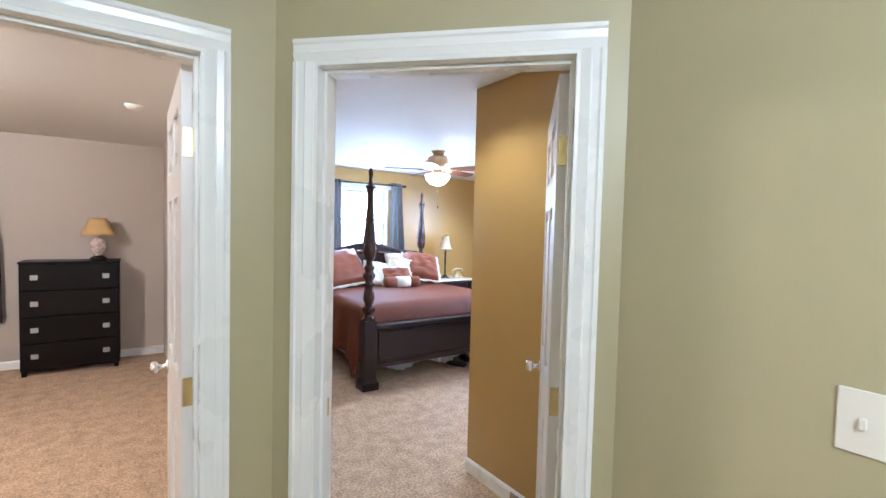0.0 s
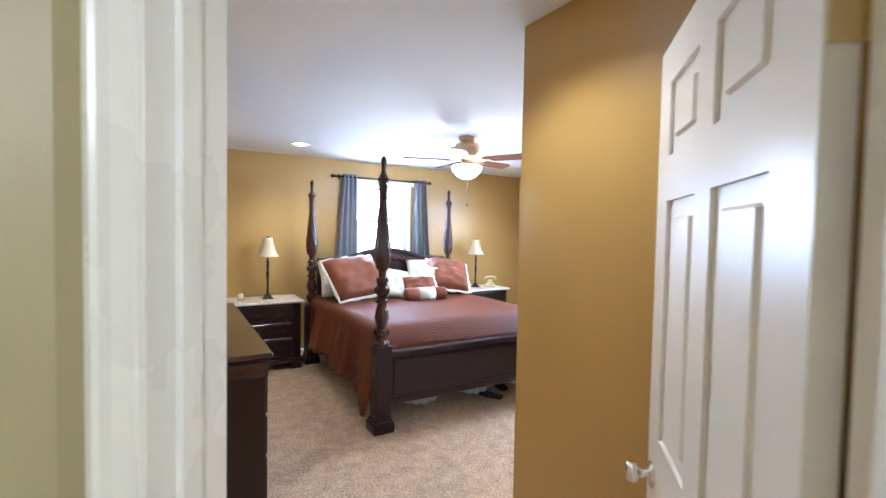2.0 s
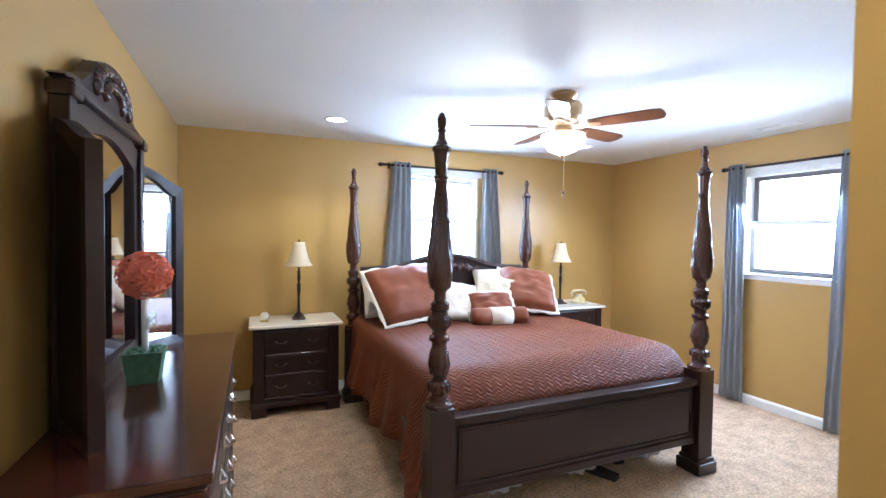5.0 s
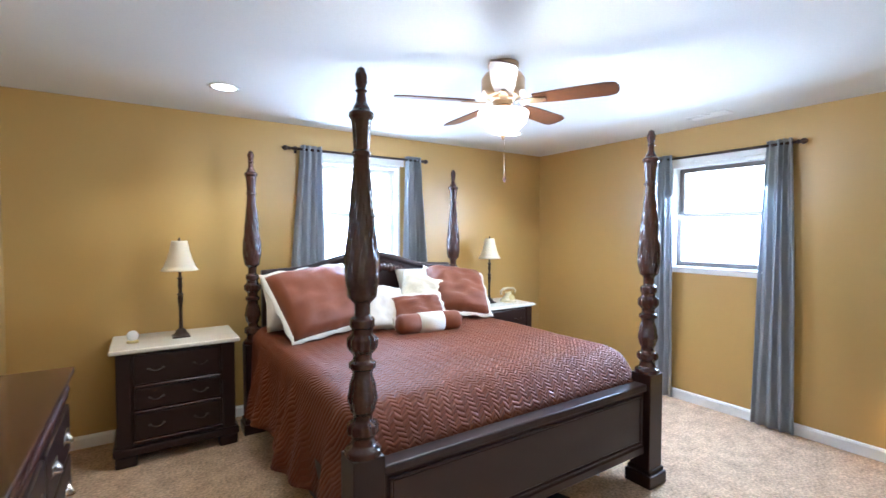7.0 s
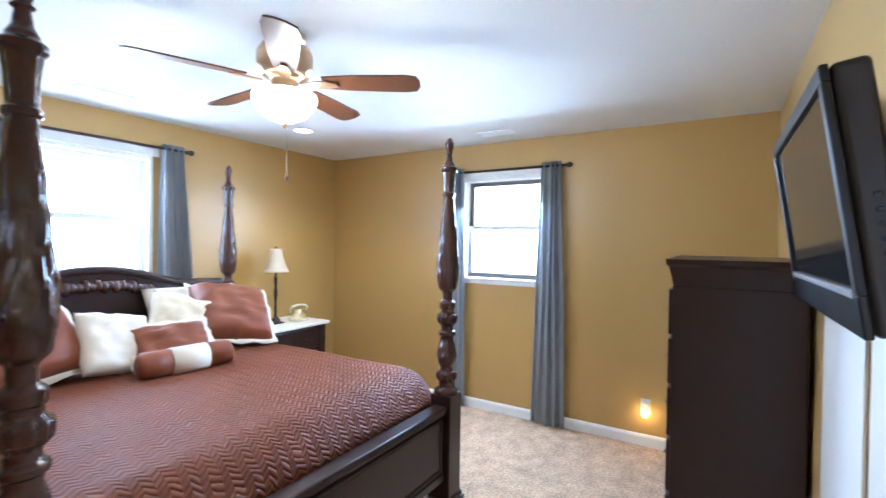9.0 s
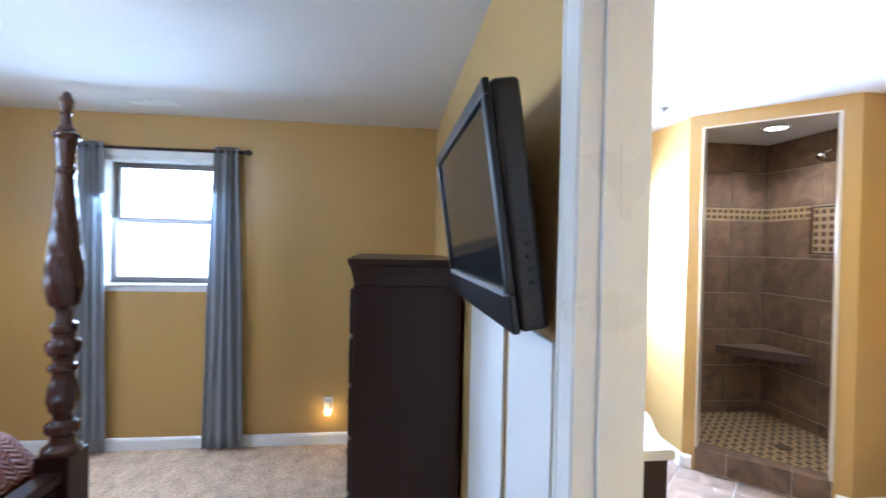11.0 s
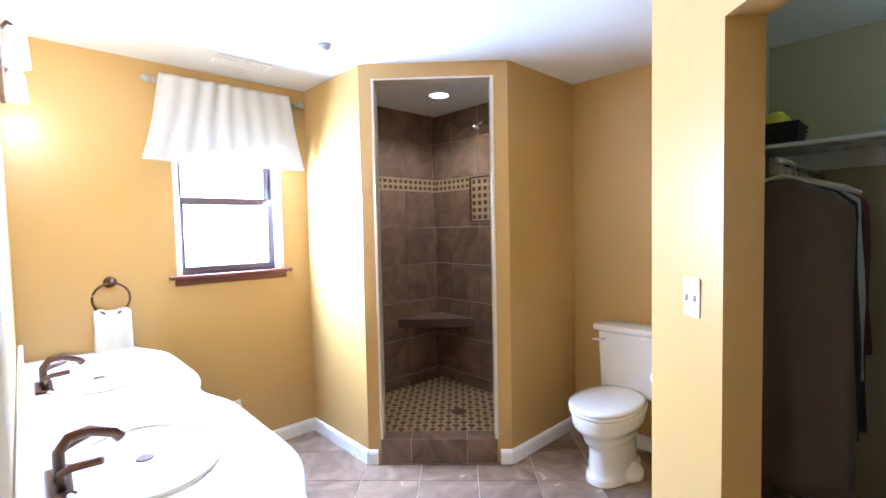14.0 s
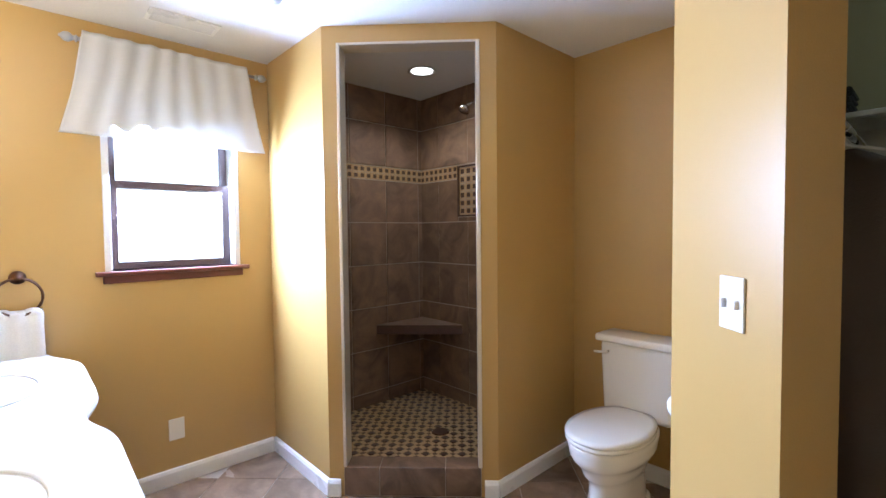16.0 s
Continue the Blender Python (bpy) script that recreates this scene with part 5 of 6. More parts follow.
# ---- bathroom ----
# Vanity along the partition, front faces south.
VX0, VX1, VY0, VY1, VH = 3.60, EAST - 0.004, 1.90, 2.375, 0.88
van = thing("vanity_cabinet", (VX0, VY1, 0), "dark cherry double vanity cabinet", "vanity")
vw, vd = VX1 - VX0, VY1 - VY0
part("body", boxed(0.015, -vd + 0.03, 0.10, vw, 0, VH - 0.035, 0.003), M_WOOD, van)
part("toe_kick", boxed(0.03, -vd + 0.09, 0, vw, 0, 0.10), M_BLACK, van)
for k in range(4):
    a = 0.05 + k * (vw - 0.1) / 4
    dr = part("cabinet_door", boxed(a + 0.01, -vd + 0.012, 0.13, a + (vw - 0.1) / 4 - 0.01, -vd + 0.031, VH - 0.08, 0.006), M_WOOD, van)
    part("knob", lathe([(0.001, 0), (0.012, 0.004), (0.001, 0.012)], 10, at=(a + 0.06, -vd + 0.006, 0.6)), M_BRONZE, dr)


def wave_front(x):
    """Front edge of the worktop: two soft bulges, one before each basin."""
    e = 0.0
    for c in (0.62, 1.58):
        q = (x - c) / 0.42
        e += 0.125 / (1 + q ** 6)
    return e


wt = bmesh.new()
n = 90
pts = [(vw * k / n, -vd + 0.035 - wave_front(vw * k / n)) for k in range(n + 1)]
lo = []
hi = []
for x, y in pts:
    lo.append([wt.verts.new((x, y, VH - 0.034)), wt.verts.new((x, y - 0.004, VH - 0.020)), wt.verts.new((x, y, VH - 0.004)), wt.verts.new((x, y + 0.008, VH)), wt.verts.new((x, 0, VH)), wt.verts.new((x, 0, VH - 0.034))])
for a, b in zip(lo, lo[1:]):
    for k in range(6):
        wt.faces.new((a[k], b[k], b[(k + 1) % 6], a[(k + 1) % 6]))
wt.faces.new(lo[0])
wt.faces.new(lo[-1][::-1])
top = whole("countertop", wt, M_VTOP, (VX0 - 0.012, VY1, 0.0005), "white cultured marble double vanity top with curved front", "countertop")
part("backsplash", boxed(0.02, -0.02, VH, vw, 0, VH + 0.09, 0.004), M_VTOP, top)
for c in (0.62, 1.58):
    rim = bmesh.new()
    ring = [(c + 0.235 * math.cos(2 * math.pi * k / 48), -0.25 + 0.175 * math.sin(2 * math.pi * k / 48), VH + 0.003) for k in range(49)]
    tube(ring, 0.008, 8, rim)
    part("basin_rim", rim, M_VTOP, top, smooth=True)
    bas = bmesh.new()
    rows = []
    for q, z in ((1.0, 0.003), (0.93, 0.0025), (0.80, 0.002), (0.5, 0.0015), (0.15, 0.001)):
        rows.append([bas.verts.new((c + 0.23 * q * math.cos(2 * math.pi * k / 40), -0.25 + 0.17 * q * math.sin(2 * math.pi * k / 40), VH + z)) for k in range(40)])
    for a, b in zip(rows, rows[1:]):
        for k in range(40):
            bas.faces.new((a[k], a[(k + 1) % 40], b[(k + 1) % 40], b[k]))
    bas.faces.new(rows[-1])
    part("basin", bas, M_VTOP, top, smooth=True)
    part("drain", lathe([(0.001, 0.004), (0.02, 0.004), (0.022, 0.001)], 16, at=(c, -0.25, VH)), M_BRONZE, top)
    fc = thing("faucet", (VX0 + c - 0.012, VY1 - 0.075, VH + 0.001), "oil-rubbed bronze faucet with two lever handles", "faucet", "vanity faucets")
    part("base_plate", boxed(-0.09, -0.028, 0, 0.09, 0.028, 0.012, 0.005, 2), M_BRONZE, fc)
    part("spout", tube([(0, 0, 0.01), (0, 0, 0.08), (0, -0.02, 0.108), (0, -0.06, 0.115), (0, -0.11, 0.095), (0, -0.125, 0.075)], 0.014, 12), M_BRONZE, fc, smooth=True)
    for s in (-1, 1):
        part("handle", tube([(s * 0.065, 0, 0.01), (s * 0.065, 0, 0.05), (s * 0.075, -0.02, 0.062), (s * 0.105, -0.075, 0.072)], 0.010, 10), M_BRONZE, fc, smooth=True)

# Towel ring and towel.
trg = thing("towel_ring", (EAST, 2.005, 1.235), "bronze towel ring on the bathroom wall", "towel ring", turn=90)
part("rosette", lathe([(0.030, 0), (0.030, 0.008), (0.018, 0.016), (0.012, 0.045), (0.001, 0.05)], 18), M_BRONZE, trg, smooth=True)
trg.children[0].matrix_local = pose(0, 0, 0, -90, 0, 0)
part("ring", tube([(0.082 * math.cos(2 * math.pi * k / 36), 0.035, -0.085 + 0.082 * math.sin(2 * math.pi * k / 36)) for k in range(37)], 0.006, 8), M_BRONZE, trg, smooth=True)
tw_ = bmesh.new()
g = []
for j in range(25):
    v = j / 24
    row = []
    for i in range(17):
        u = i / 16
        wv = 0.15 + 0.02 * v
        if v < 0.5:
            z, y = -0.165 - (0.5 - v) * 2 * 0.22 + 0.006, 0.022
        else:
            z, y = -0.165 - (v - 0.5) * 2 * 0.24 + 0.006, 0.052
        if abs(v - 0.5) < 0.05:
            z += 0.012
            y = 0.037
        row.append(tw_.verts.new(((u - 0.5) * wv, y + 0.006 * math.sin(u * 15), z)))
    g.append(row)
for a, b in zip(g, g[1:]):
    for i in range(16):
        tw_.faces.new((a[i], a[i + 1], b[i + 1], b[i]))
tow = whole("hand_towel", tw_, M_TOWEL, (EAST, 2.005, 1.24), "white hand towel hanging on the ring", "towel", turn=90, smooth=True)
tow.modifiers.new("thick", "SOLIDIFY").thickness = 0.008

# Toilet faces north.
tl = thing("toilet", (3.985, -0.452, BATH), "white two-piece toilet with closed lid", "toilet")
tl.scale = (0.95, 0.95, 1.0)


def oval(rows, bm=None, seg=32):
    """Stacked ovals of (half width, back y, front y, z)."""
    bm = bm or bmesh.new()
    rings = []
    for w, y0, y1, z in rows:
        ring = []
        for k in range(seg):
            a = 2 * math.pi * k / seg
            yy = (y0 + y1) / 2 + (y1 - y0) / 2 * math.sin(a)
            ring.append(bm.verts.new((w * math.copysign(abs(math.cos(a)) ** 0.85, math.cos(a)), yy, z)))
        rings.append(ring)
    for a, b in zip(rings, rings[1:]):
        for k in range(seg):
            bm.faces.new((a[k], a[(k + 1) % seg], b[(k + 1) % seg], b[k]))
    bm.faces.new(rings[0][::-1])
    bm.faces.new(rings[-1])
    return bm


def soft(rows, n=4):
    out = []
    for a, b in zip(rows, rows[1:]):
        for k in range(n):
            u = k / n
            e = u * u * (3 - 2 * u)
            out.append(tuple(p + (q - p) * (u if i == 3 else e) for i, (p, q) in enumerate(zip(a, b))))
    return out + [rows[-1]]


part("bowl", oval(soft([(0.125, 0.14, 0.62, 0.0), (0.122, 0.14, 0.62, 0.03), (0.105, 0.17, 0.60, 0.06), (0.10, 0.18, 0.60, 0.18), (0.125, 0.16, 0.65, 0.25), (0.175, 0.14, 0.71, 0.33), (0.182, 0.13, 0.72, 0.385), (0.178, 0.14, 0.71, 0.395)])), M_PORC, tl, smooth=True)
part("seat", oval(soft([(0.18, 0.20, 0.725, 0.396), (0.188, 0.19, 0.73, 0.402), (0.188, 0.19, 0.73, 0.412), (0.182, 0.20, 0.725, 0.417)], 2)), M_PORC, tl, smooth=True)
part("lid", oval(soft([(0.184, 0.19, 0.73, 0.419), (0.190, 0.185, 0.735, 0.424), (0.188, 0.187, 0.733, 0.436), (0.14, 0.25, 0.68, 0.443), (0.05, 0.4, 0.5, 0.445)], 2)), M_PORC, tl, "white closed lid", smooth=True)
bm = boxed(-0.205, 0.02, 0.385, 0.205, 0.20, 0.765, 0.03, 4)
for v in bm.verts:
    v.co.x *= 0.90 + 0.10 * (v.co.z - 0.385) / 0.38
part("tank", bm, M_PORC, tl, smooth=True)
part("tank_lid", boxed(-0.222, 0.01, 0.762, 0.222, 0.222, 0.80, 0.012, 3), M_PORC, tl, smooth=True)
lv = tube([(0.15, 0.20, 0.71), (0.15, 0.225, 0.71), (0.185, 0.235, 0.708), (0.215, 0.235, 0.705)], 0.007, 8)
part("flush_lever", lv, M_PORC, tl, smooth=True)
part("foot_cover", oval(soft([(0.165, 0.22, 0.50, 0.0), (0.16, 0.22, 0.50, 0.03), (0.12, 0.25, 0.47, 0.06), (0.09, 0.28, 0.45, 0.09)], 2)), M_PORC, tl, smooth=True)
tph = thing("toilet_paper_holder", (3.492, 0.27, 0.80), "toilet paper roll on a wall holder", "toilet paper", turn=-90)
part("bracket", boxed(-0.08, 0, -0.015, -0.07, 0.075, 0.015, 0.003), M_SILV, tph)
part("bracket", boxed(0.07, 0, -0.015, 0.08, 0.075, 0.015, 0.003), M_SILV, tph)
rl = lathe([(0.018, -0.055), (0.052, -0.055), (0.052, 0.055), (0.018, 0.055)], 28)
bmesh.ops.rotate(rl, verts=rl.verts, cent=(0, 0, 0), matrix=Matrix.Rotation(radians(90), 3, "Y"))
bmesh.ops.translate(rl, verts=rl.verts, vec=(0, 0.062, 0))
part("paper_roll", rl, M_TOWEL, tph, "white paper roll", smooth=True)
part("spindle", tube([(-0.075, 0.062, 0), (0.075, 0.062, 0)], 0.008, 8), M_SILV, tph)

# ---- closet ----
sh = thing("closet_shelf", (1.925, -0.735, 1.835), "white closet shelf with hanging rod", "shelf")
part("board", boxed(0, 0, 0, 1.465, 0.40, 0.02, 0.003), M_TRIM, sh)
part("cleat", boxed(0, 0, -0.09, 1.465, 0.018, -0.001), M_TRIM, sh)
part("rod", tube([(1.235, 0.02, -0.125), (1.235, 1.02, -0.125)], 0.014, 12), M_CHROME, sh, smooth=True)


def garment(name, y, length, half, material, label, seed, cx=3.16, folds=1.0):
    o = thing(name, (cx, y, 1.70), label, "garment", "clothes in the closet")
    bm = bmesh.new()
    rings = []
    for j in range(22):
        v = j / 21
        z = -0.06 - (length - 0.06) * v
        w = half * (0.18 + 0.82 * min(1, v / 0.10) ** 0.55) * (1 + 0.10 * v)
        d = 0.035 + 0.045 * min(1, v * 3)
        ring = []
        for k in range(72):
            a = 2 * math.pi * k / 72
            q = 1 + folds * 0.22 * math.sin(6 * a + seed + v * 2.5) * min(1, v * 2 + 0.2) + folds * 0.10 * math.sin(13 * a - v * 5 + seed)
            ring.append(bm.verts.new((w * math.cos(a) * (1 + 0.02 * math.sin(v * 9 + seed)), d * math.sin(a) * q + 0.01 * math.sin(v * 7 + a * 3 + seed), z)))
        rings.append(ring)
    for a, b in zip(rings, rings[1:]):
        for k in range(72):
            bm.faces.new((a[k], a[(k + 1) % 72], b[(k + 1) % 72], b[k]))
    bm.faces.new(rings[0][::-1])
    bm.faces.new(rings[-1])
    part("cloth", bm, material, o, smooth=True)
    hk = tube([(0, 0, -0.07), (0, 0, -0.02), (0.012, 0, 0.0), (0.0, 0, 0.018), (-0.014, 0, 0.006)], 0.003, 6)
    tube([(-half * 0.9, 0, -0.10), (0, 0, -0.045), (half * 0.9, 0, -0.10)], 0.009, 6, hk)
    part("hanger", hk, M_VTOP, o, "white plastic hanger")


garment("garment_bag", 0.22, 1.22, 0.205, M_GARM, "brown garment bag hanging from the closet rod", 1, folds=0.35)
garment("coat", 0.08, 1.05, 0.205, M_DARK, "black coat hanging in the closet", 2)
garment("shirt", -0.06, 0.85, 0.205, M_GRYC, "grey shirt hanging in the closet", 3)
garment("coat", -0.20, 1.10, 0.205, M_DARK, "black coat hanging in the closet", 4)
garment("shirt", -0.33, 0.80, 0.205, mat("deep_red_cloth", (0.10, 0.02, 0.02), 0.8, grain=0.1), "dark red shirt hanging in the closet", 5)
bk = thing("wicker_basket", (3.30, -0.50, 1.8555), "black wicker basket of small things on the shelf", "basket")
bm = bmesh.new()
rows = [(0.080, 0.0), (0.092, 0.11), (0.086, 0.11), (0.075, 0.015)]
vs = [[bm.verts.new((q * sx, q * 1.2 * sy, z)) for sx, sy in ((-1, -1), (1, -1), (1, 1), (-1, 1))] for q, z in rows]
bm.faces.new(vs[0][::-1])
bm.faces.new(vs[3])
for a, b in zip(vs, vs[1:]):
    for k in range(4):
        bm.faces.new((a[k], a[(k + 1) % 4], b[(k + 1) % 4], b[k]))
for k in range(5):
    z = 0.012 + k * 0.022
    q = 0.081 + 0.012 * z / 0.11 + 0.001
    tube([(-q, -q * 1.2, z), (q, -q * 1.2, z), (q, q * 1.2, z), (-q, q * 1.2, z), (-q, -q * 1.2, z)], 0.007, 6, bm)
part("basket_body", bm, M_WICK, bk)
yb = thing("yellow_bag", (3.32, -0.50, 1.875), "yellow plastic bag lying in the basket", "bag")
ybm = bmesh.new()
bmesh.ops.create_icosphere(ybm, subdivisions=3, radius=1)
for v in ybm.verts:
    c = v.co * (1 + 0.25 * noise.noise(v.co * 2.5))
    v.co = Vector((c.x * 0.065, c.y * 0.09, 0.085 + c.z * 0.075))
part("body", ybm, M_YEL, yb, smooth=True)
st = thing("folded_cloth", (2.78, -0.55, 1.8555), "folded grey cloth on the closet shelf", "cloth")
for k in range(3):
    part("fold", boxed(-0.16, -0.12, k * 0.025, 0.16 - k * 0.01, 0.12, k * 0.025 + 0.023, 0.008, 2), M_GRYC, st)
for x, z, h, m, lb in ((2.55, 0.0, 0.50, M_WHITE, "white plastic storage drawer unit on the closet floor"), (2.10, 0.0, 0.62, M_BLACK, "dark storage box on the closet floor")):
    b = thing("storage_box", (x, -0.52, z), lb, "box")
    part("body", boxed(-0.20, -0.19, 0, 0.20, 0.17, h, 0.01, 2), m, b)
    part("lid", boxed(-0.21, -0.20, h, 0.21, 0.18, h + 0.03, 0.008, 2), m, b)


hb_ = thing("shoulder_bag", (2.72, -0.715, 1.62), "black leather bag hanging by its strap in the closet", "bag")
part("strap", tube([(-0.05, 0.02, 0.0), (-0.03, 0.02, 0.10), (0.0, 0.02, 0.12), (0.03, 0.02, 0.10), (0.05, 0.02, 0.0), (0.06, 0.02, -0.45)], 0.014, 8), M_DARK, hb_, smooth=True)
part("strap", tube([(-0.05, 0.02, 0.0), (-0.07, 0.02, -0.45)], 0.014, 8), M_DARK, hb_, smooth=True)
part("pouch", boxed(-0.14, 0.0, -0.75, 0.14, 0.10, -0.44, 0.03, 3), M_DARK, hb_, "black leather pouch", smooth=True)
part("buckle", boxed(0.045, 0.034, -0.22, 0.078, 0.040, -0.17, 0.002), M_BRASS, hb_, "brass buckle")

# ---- shower ----
def tile_mesh(w, h, t=0.008, name="tile", material=None):
    return mesh_of(name, boxed(0.003, -t, 0.003, w - 0.003, 0, h - 0.003, 0.0018), material or M_TILE)


def place(name, me, parent, m):
    ob = new(name, me)
    ob.parent = parent
    ob.matrix_local = m
    return ob


cache = {}


def tiled_face(parent, m, length, z0, z1, first, skip=(), material=None):
    """Tiles on a wall face: x along, y = -t proud towards the viewer side (y < 0), rows from z0 to z1."""
    size = 0.305
    z = z0
    r = 0
    while z < z1 - 0.02:
        h = min(size, z1 - z)
        x = -first
        while x < length - 0.01:
            a, b = max(0, x), min(length, x + size)
            cuts = [(a, b, z, z + h)]
            for s0, s1, t0, t1 in skip:
                if a < s1 and b > s0 and z < t1 and z + h > t0:
                    cuts = [(a, s0, z, z + h), (s1, b, z, z + h), (max(a, s0), min(b, s1), z, t0), (max(a, s0), min(b, s1), t1, z + h)]
            for c0, c1, e0, e1 in cuts:
                if c1 - c0 > 0.012 and e1 - e0 > 0.012:
                    key = (round(c1 - c0, 3), round(e1 - e0, 3))
                    if key not in cache:
                        cache[key] = tile_mesh(*key)
                    place("tile", cache[key], parent, m @ pose(c0, 0, e0))
            x += size
        z += size
        r += 1


IY = -0.33
IX = EAST - 0.02
back = boxed(SX + 0.10, -0.62, 0, EAST - 0.0005, IY + 0.004, TOP)
shower_back = structure("wall_shower_back", back, M_GROUT, "slate brown tiled shower wall with mosaic band", "wall")
shower_east = structure("wall_shower_east", boxed(IX - 0.004, IY + 0.004, 0, EAST - 0.0005, TY - 0.10, TOP), M_GROUT, "slate brown tiled shower wall with mosaic band", "wall")
shower_w = structure("wall_shower_inner", boxed(SX + 0.10, IY + 0.004, 0, SX + 0.11, SY - 0.06, TOP), M_GROUT, "slate brown tiled shower wall", "wall")
FZ = 0.175
BAND0, BAND1 = 1.795, 1.895
NI0, NI1, NZ0, NZ1 = IX - 5.300, IX - 4.98, 1.525, 1.885
# Back wall seen from the north: x runs west from the inner corner.
mb = pose(IX, IY + 0.0042, 0, 0, 0, 180)
ln = IX - SX - 0.11
for z0, z1 in ((FZ, BAND0), (BAND1, TOP)):
    tiled_face(shower_back, mb, ln, z0 if z0 != FZ else BAND0 - 6 * 0.305, z1, 0.10, [(NI0, NI1, NZ0, NZ1)])
me_ = pose(IX - 0.0042, TY - 0.10, 0, 0, 0, -90)
le = TY - 0.10 - IY - 0.004
for z0, z1 in ((FZ, BAND0), (BAND1, TOP)):
    tiled_face(shower_east, me_, le, z0 if z0 != FZ else BAND0 - 6 * 0.305, z1, 0.17)


def mosaic(length, height, unit):
    """Basketweave of pale stones round small dark squares."""
    light, dark = bmesh.new(), bmesh.new()
    nx, nz = int(length / unit), max(1, int(round(height / unit)))
    u, v = length / nx, height / nz
    for i in range(nx):
        for k in range(nz):
            x, z = i * u, k * v
            box(dark, x + u * 0.25, -0.007, z + v * 0.22, x + u * 0.75, 0, z + v * 0.78)
            box(light, x + u * 0.04, -0.006, z + v * 0.05, x + u * 0.96, 0, z + v * 0.18)
            box(light, x + u * 0.04, -0.006, z + v * 0.82, x + u * 0.96, 0, z + v * 0.95)
            box(light, x + u * 0.04, -0.006, z + v * 0.22, x + u * 0.20, 0, z + v * 0.78)
            box(light, x + u * 0.80, -0.006, z + v * 0.22, x + u * 0.96, 0, z + v * 0.78)
    return light, dark


def mosaic_on(parent, m, length, height, unit):
    light, dark = mosaic(length, height, unit)
    for bm, mt, lb in ((light, M_MOSL, "cream mosaic stones"), (dark, M_MOSD, "brown mosaic stones")):
        ob = part("mosaic_stones", bm, mt, parent, lb)
        ob.matrix_local = m
        tagged(ob, kind="stuff")


mosaic_on(shower_back, mb @ pose(0, 0, BAND0 + 0.003), NI0 - 0.004, BAND1 - BAND0 - 0.006, 0.05)
mosaic_on(shower_east, me_ @ pose(0, 0, BAND0 + 0.003), le, BAND1 - BAND0 - 0.006, 0.05)
mosaic_on(shower_back, mb @ pose(NI0 + 0.012, 0.002, NZ0 + 0.012), NI1 - NI0 - 0.024, NZ1 - NZ0 - 0.024, 0.055)
nf = bmesh.new()
for a, b, c, d in ((NI0, NZ0, NI1, NZ0 + 0.012), (NI0, NZ1 - 0.012, NI1, NZ1), (NI0, NZ0 + 0.012, NI0 + 0.012, NZ1 - 0.012), (NI1 - 0.012, NZ0 + 0.012, NI1, NZ1 - 0.012)):
    box(nf, a, -0.014, b, c, 0, d)
nfo = part("niche_trim", nf, M_MOSD, shower_back, "dark bronze niche edge")
nfo.matrix_local = mb

# Floor, curb and corner bench.
pan = prism([(SX + 0.112, IY + 0.006), (IX - 0.006, IY + 0.006), (IX - 0.006, TY - 0.105), (TX - 0.02, TY - 0.105), (SX + 0.112, SY - 0.03)], FZ, "z")
shower_floor = structure("floor_shower", pan, mat("dark_grout", (0.15, 0.11, 0.075), 0.8, var=0.06, scale=30), "cream and brown mosaic shower floor", "floor")
lt, dk = bmesh.new(), bmesh.new()
U = 0.072
c45 = math.cos(radians(45))
for i in range(-2, 24):
    for j in range(-2, 28):
        x, y = SX + 0.115 + i * U, IY + 0.01 + j * U
        cx, cy = x + U / 2, y + U / 2
        if cx > IX - 0.03 or cy > TY - 0.13 or cx < SX + 0.14 or cy < IY + 0.03 or (cy - cx) > (SY - SX) - 0.14:
            continue
        r = bmesh.ops.create_cube(dk, size=1.0)
        for v in r["verts"]:
            px_, py_ = (v.co.x - v.co.y) * c45 * U * 0.44, (v.co.x + v.co.y) * c45 * U * 0.44
            v.co = Vector((cx + px_, cy + py_, FZ + 0.0015 + v.co.z * 0.005))
        for k, (ox, oy, w, h) in enumerate(((0, -0.5, 0.60, 0.36), (-0.5, 0, 0.36, 0.60))):
            r = bmesh.ops.create_cube(lt, size=1.0)
            for v in r["verts"]:
                v.co = Vector((cx + (ox + v.co.x * w) * U, cy + (oy + v.co.y * h) * U, FZ + 0.001 + v.co.z * 0.005))
for bm, mt, lb in ((lt, M_MOSL, "cream mosaic stones"), (dk, M_MOSD, "brown mosaic stones")):
    tagged(part("mosaic_stones", bm, mt, shower_floor, lb), kind="stuff")
drn = whole("shower_drain", lathe([(0.001, 0.004), (0.05, 0.004), (0.055, 0.0)], 24), M_BRONZE, (5.03, 0.12, FZ + 0.0045), "round dark shower drain", "drain")
mc = pose(SX, SY, 0, 0, 0, math.degrees(math.atan2(TY - SY, TX - SX)))
curb = structure("shower_curb", boxed(OPEN0 + 0.002, -0.105, 0, OPEN1 - 0.002, 0.002, 0.217), M_GROUT, "tiled shower curb", "curb")
curb.matrix_world = mc
seg = (OPEN1 - OPEN0 - 0.004)
x = OPEN0 + 0.002
for w in (seg * 0.26, seg * 0.48, seg * 0.26):
    fm = mesh_of("tile", boxed(x + 0.002, 0.002, 0.079, x + w - 0.002, 0.010, 0.225, 0.0015), M_TILE)
    place("tile", fm, curb, pose(0, 0, 0))
    tm = mesh_of("tile", boxed(x + 0.002, -0.105, 0.217, x + w - 0.002, 0.0015, 0.225, 0.0015), M_TILE)
    place("tile", tm, curb, pose(0, 0, 0))
    x += w
bench = thing("shower_bench", (IX - 0.014, IY + 0.014, 0.685), "slate brown tiled triangular corner bench", "bench")
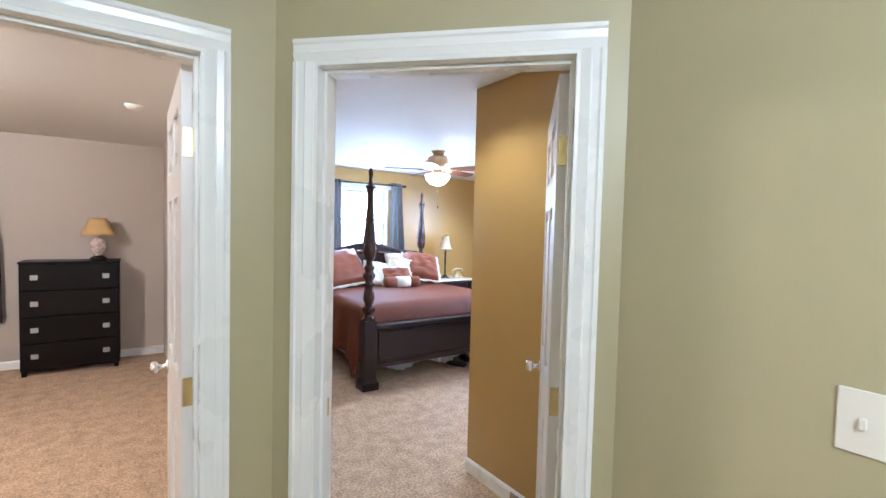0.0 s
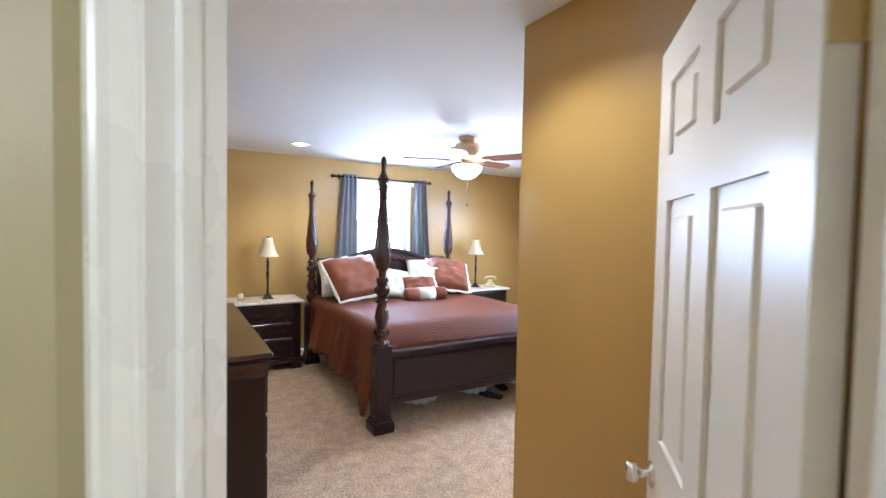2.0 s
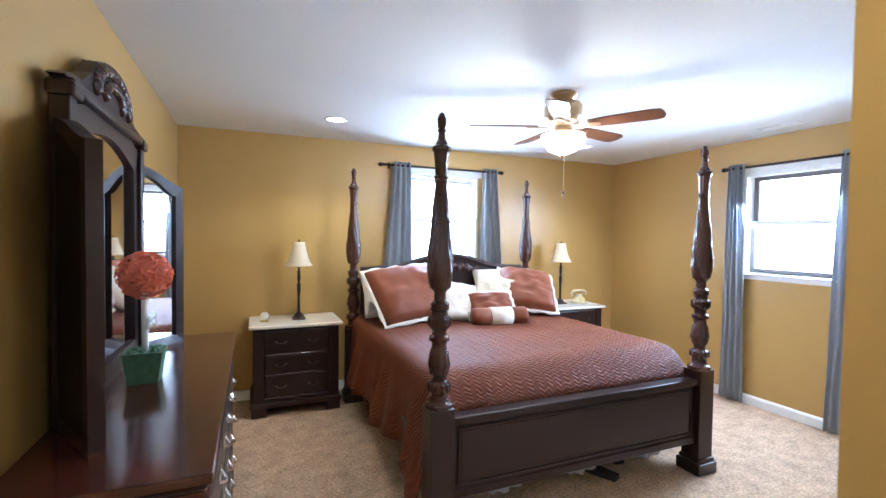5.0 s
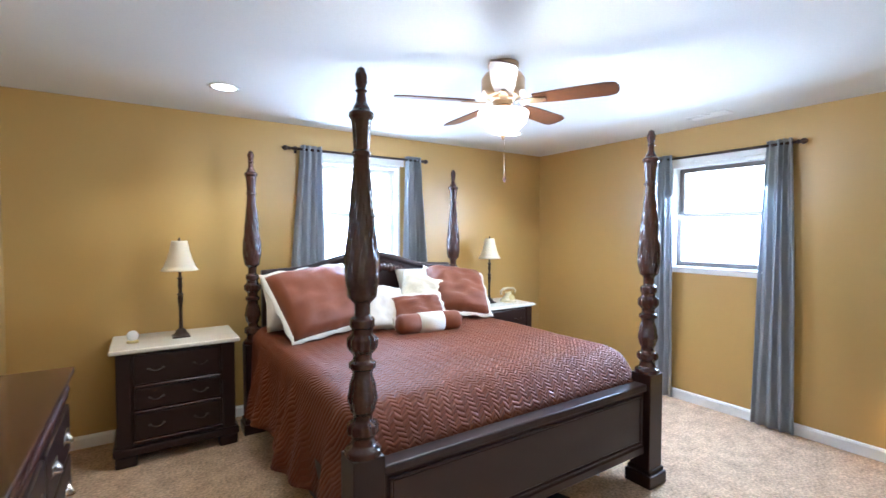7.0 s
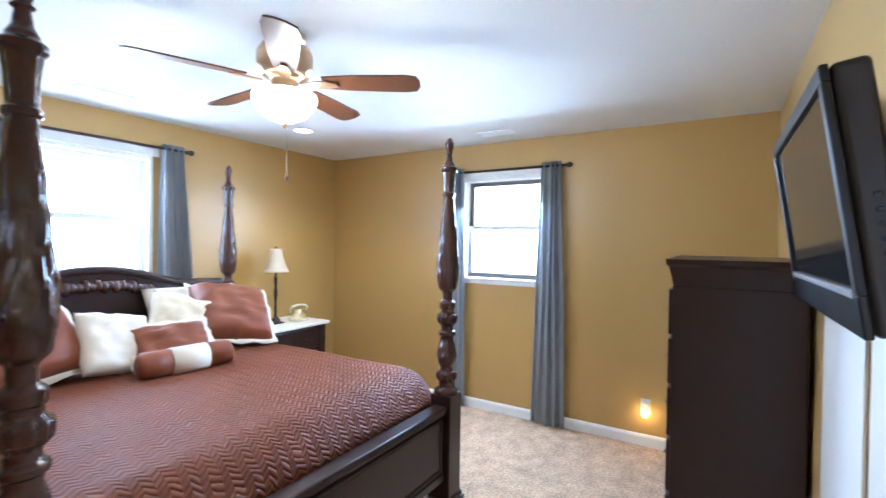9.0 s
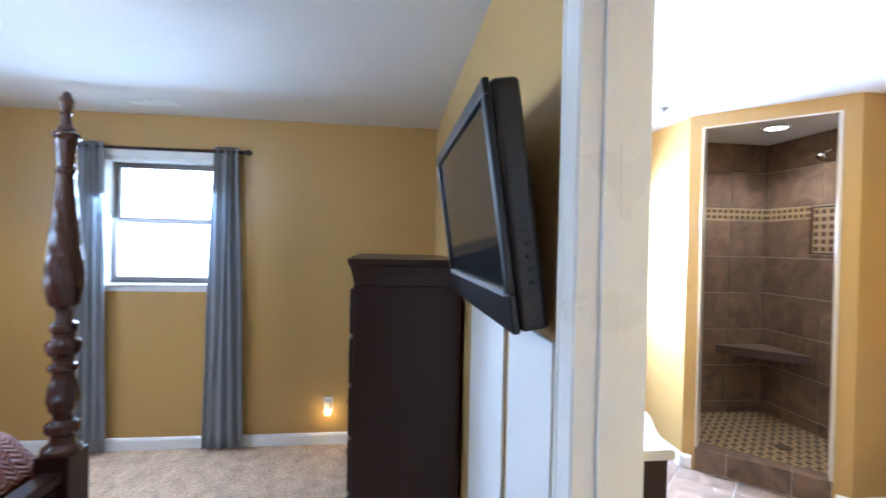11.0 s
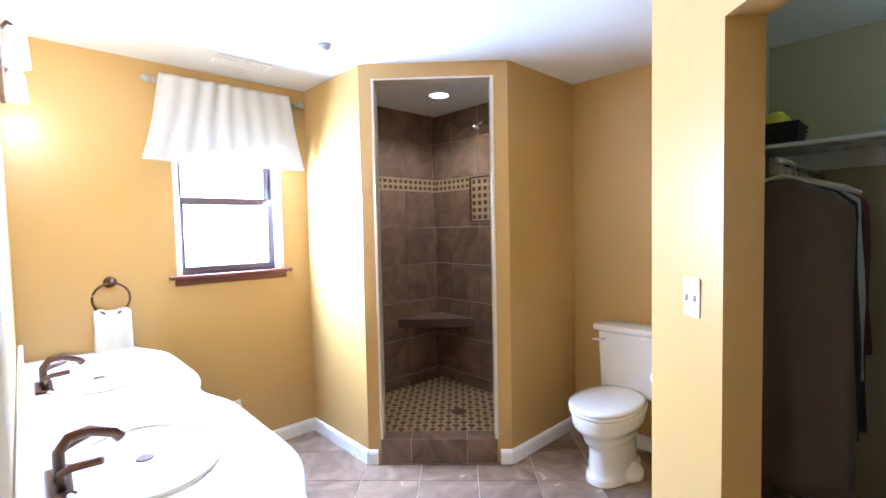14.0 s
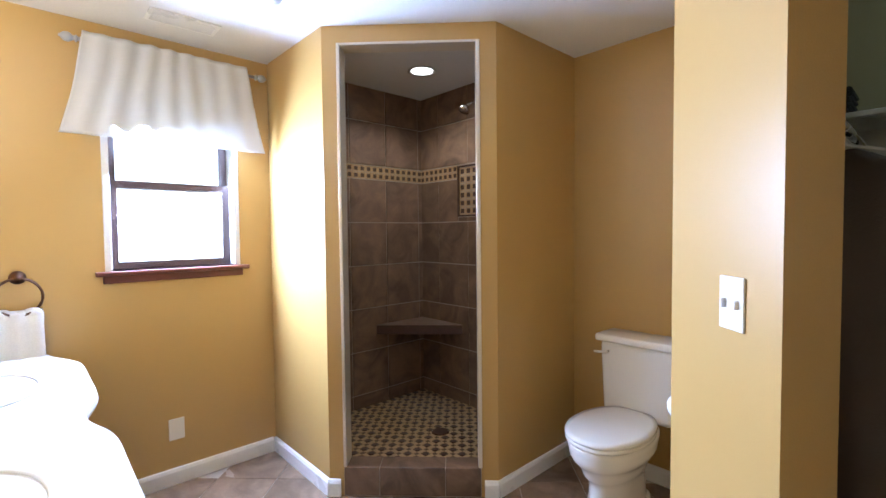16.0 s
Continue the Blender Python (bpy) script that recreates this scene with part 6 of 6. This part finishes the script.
part("slab", prism([(0, 0), (-0.44, 0), (-0.44, 0.02), (-0.02, 0.44), (0, 0.44)], 0.066, "z"), M_TILE, bench)
part("front_edge", prism([(-0.448, 0.014), (-0.436, 0.010), (-0.010, 0.436), (-0.014, 0.448)], 0.064, "z"), M_MOSD, bench, "dark bronze front edge")
shh = thing("shower_spray", (5.09, IY + 0.010, 2.28), "chrome shower head on a wall arm", "shower fixture")
part("arm", tube([(0, 0, 0), (0, 0.06, 0.0), (0, 0.12, -0.03)], 0.009, 10), M_CHROME, shh, smooth=True)
hd = lathe([(0.012, 0.0), (0.035, -0.03), (0.038, -0.045), (0.001, -0.047)], 20)
bmesh.ops.transform(hd, matrix=pose(0, 0.125, -0.03, 30, 0, 0), verts=hd.verts)
part("head", hd, M_CHROME, shh, smooth=True)
sp = thing("shower_trim", (SX, SY, 0), "brushed nickel metal edge round the shower opening", "trim", turn=math.degrees(math.atan2(TY - SY, TX - SX)))
tagged(sp, kind="structure")
for a, b in ((OPEN0, OPEN0 + 0.012), (OPEN1 - 0.012, OPEN1)):
    part("edge_strip", boxed(a - 0.004, -0.10, 0.225, b + 0.004 if a == OPEN0 else b, 0.008, OPENZ, 0.002), M_NICK, sp)
part("edge_strip", boxed(OPEN0 + 0.016, -0.10, OPENZ - 0.012, OPEN1 - 0.016, 0.008, OPENZ, 0.002), M_NICK, sp)

# Bathroom floor: diagonal tiles on a grouted slab.
fl = structure("floor_bath", prism([(2.395, 2.50), (2.395, 1.56), (3.50, 0.585), (3.50, -0.457), (SX, -0.457), (SX, SY), (TX, TY), (EAST, TY), (EAST, 2.376), (3.03, 2.376), (3.03, 2.50)], BATH - 0.004, "z"), M_GROUT, "grey brown bathroom floor tiles laid diagonally", "floor")
FT = 0.33
ftile = mesh_of("tile", boxed(0.002, 0.002, 0.0, FT - 0.002, FT - 0.002, 0.005, 0.0012), M_FTILE)


def in_bath(x, y):
    if x < 2.40 or x > EAST or y > 2.33 or y < -0.45:
        return False
    if (x - CX1) * (CY0 - CY1) - (y - CY1) * (CX0 - CX1) > 0 and x < CX0:
        return False
    if x < CX0 and y < CY0:
        return False
    if x > SX and y < TY and (y - SY) < (x - SX):
        return False
    return True


for i in range(-20, 30):
    for j in range(-20, 30):
        x0, y0 = 4.0 + (i - j) * FT * c45, 1.0 + (i + j) * FT * c45
        corners = [(x0, y0 + 0.02), (x0 + FT * c45, y0 + FT * c45), (x0, y0 + 2 * FT * c45 - 0.02), (x0 - FT * c45, y0 + FT * c45), (x0, y0 + FT * c45)]
        if sum(in_bath(*c) for c in corners) >= 1 and max(c[0] for c in corners) < EAST + 0.15 and min(c[1] for c in corners) > -0.66:
            place("tile", ftile, fl, pose(x0, y0, BATH - 0.005, 0, 0, 45))
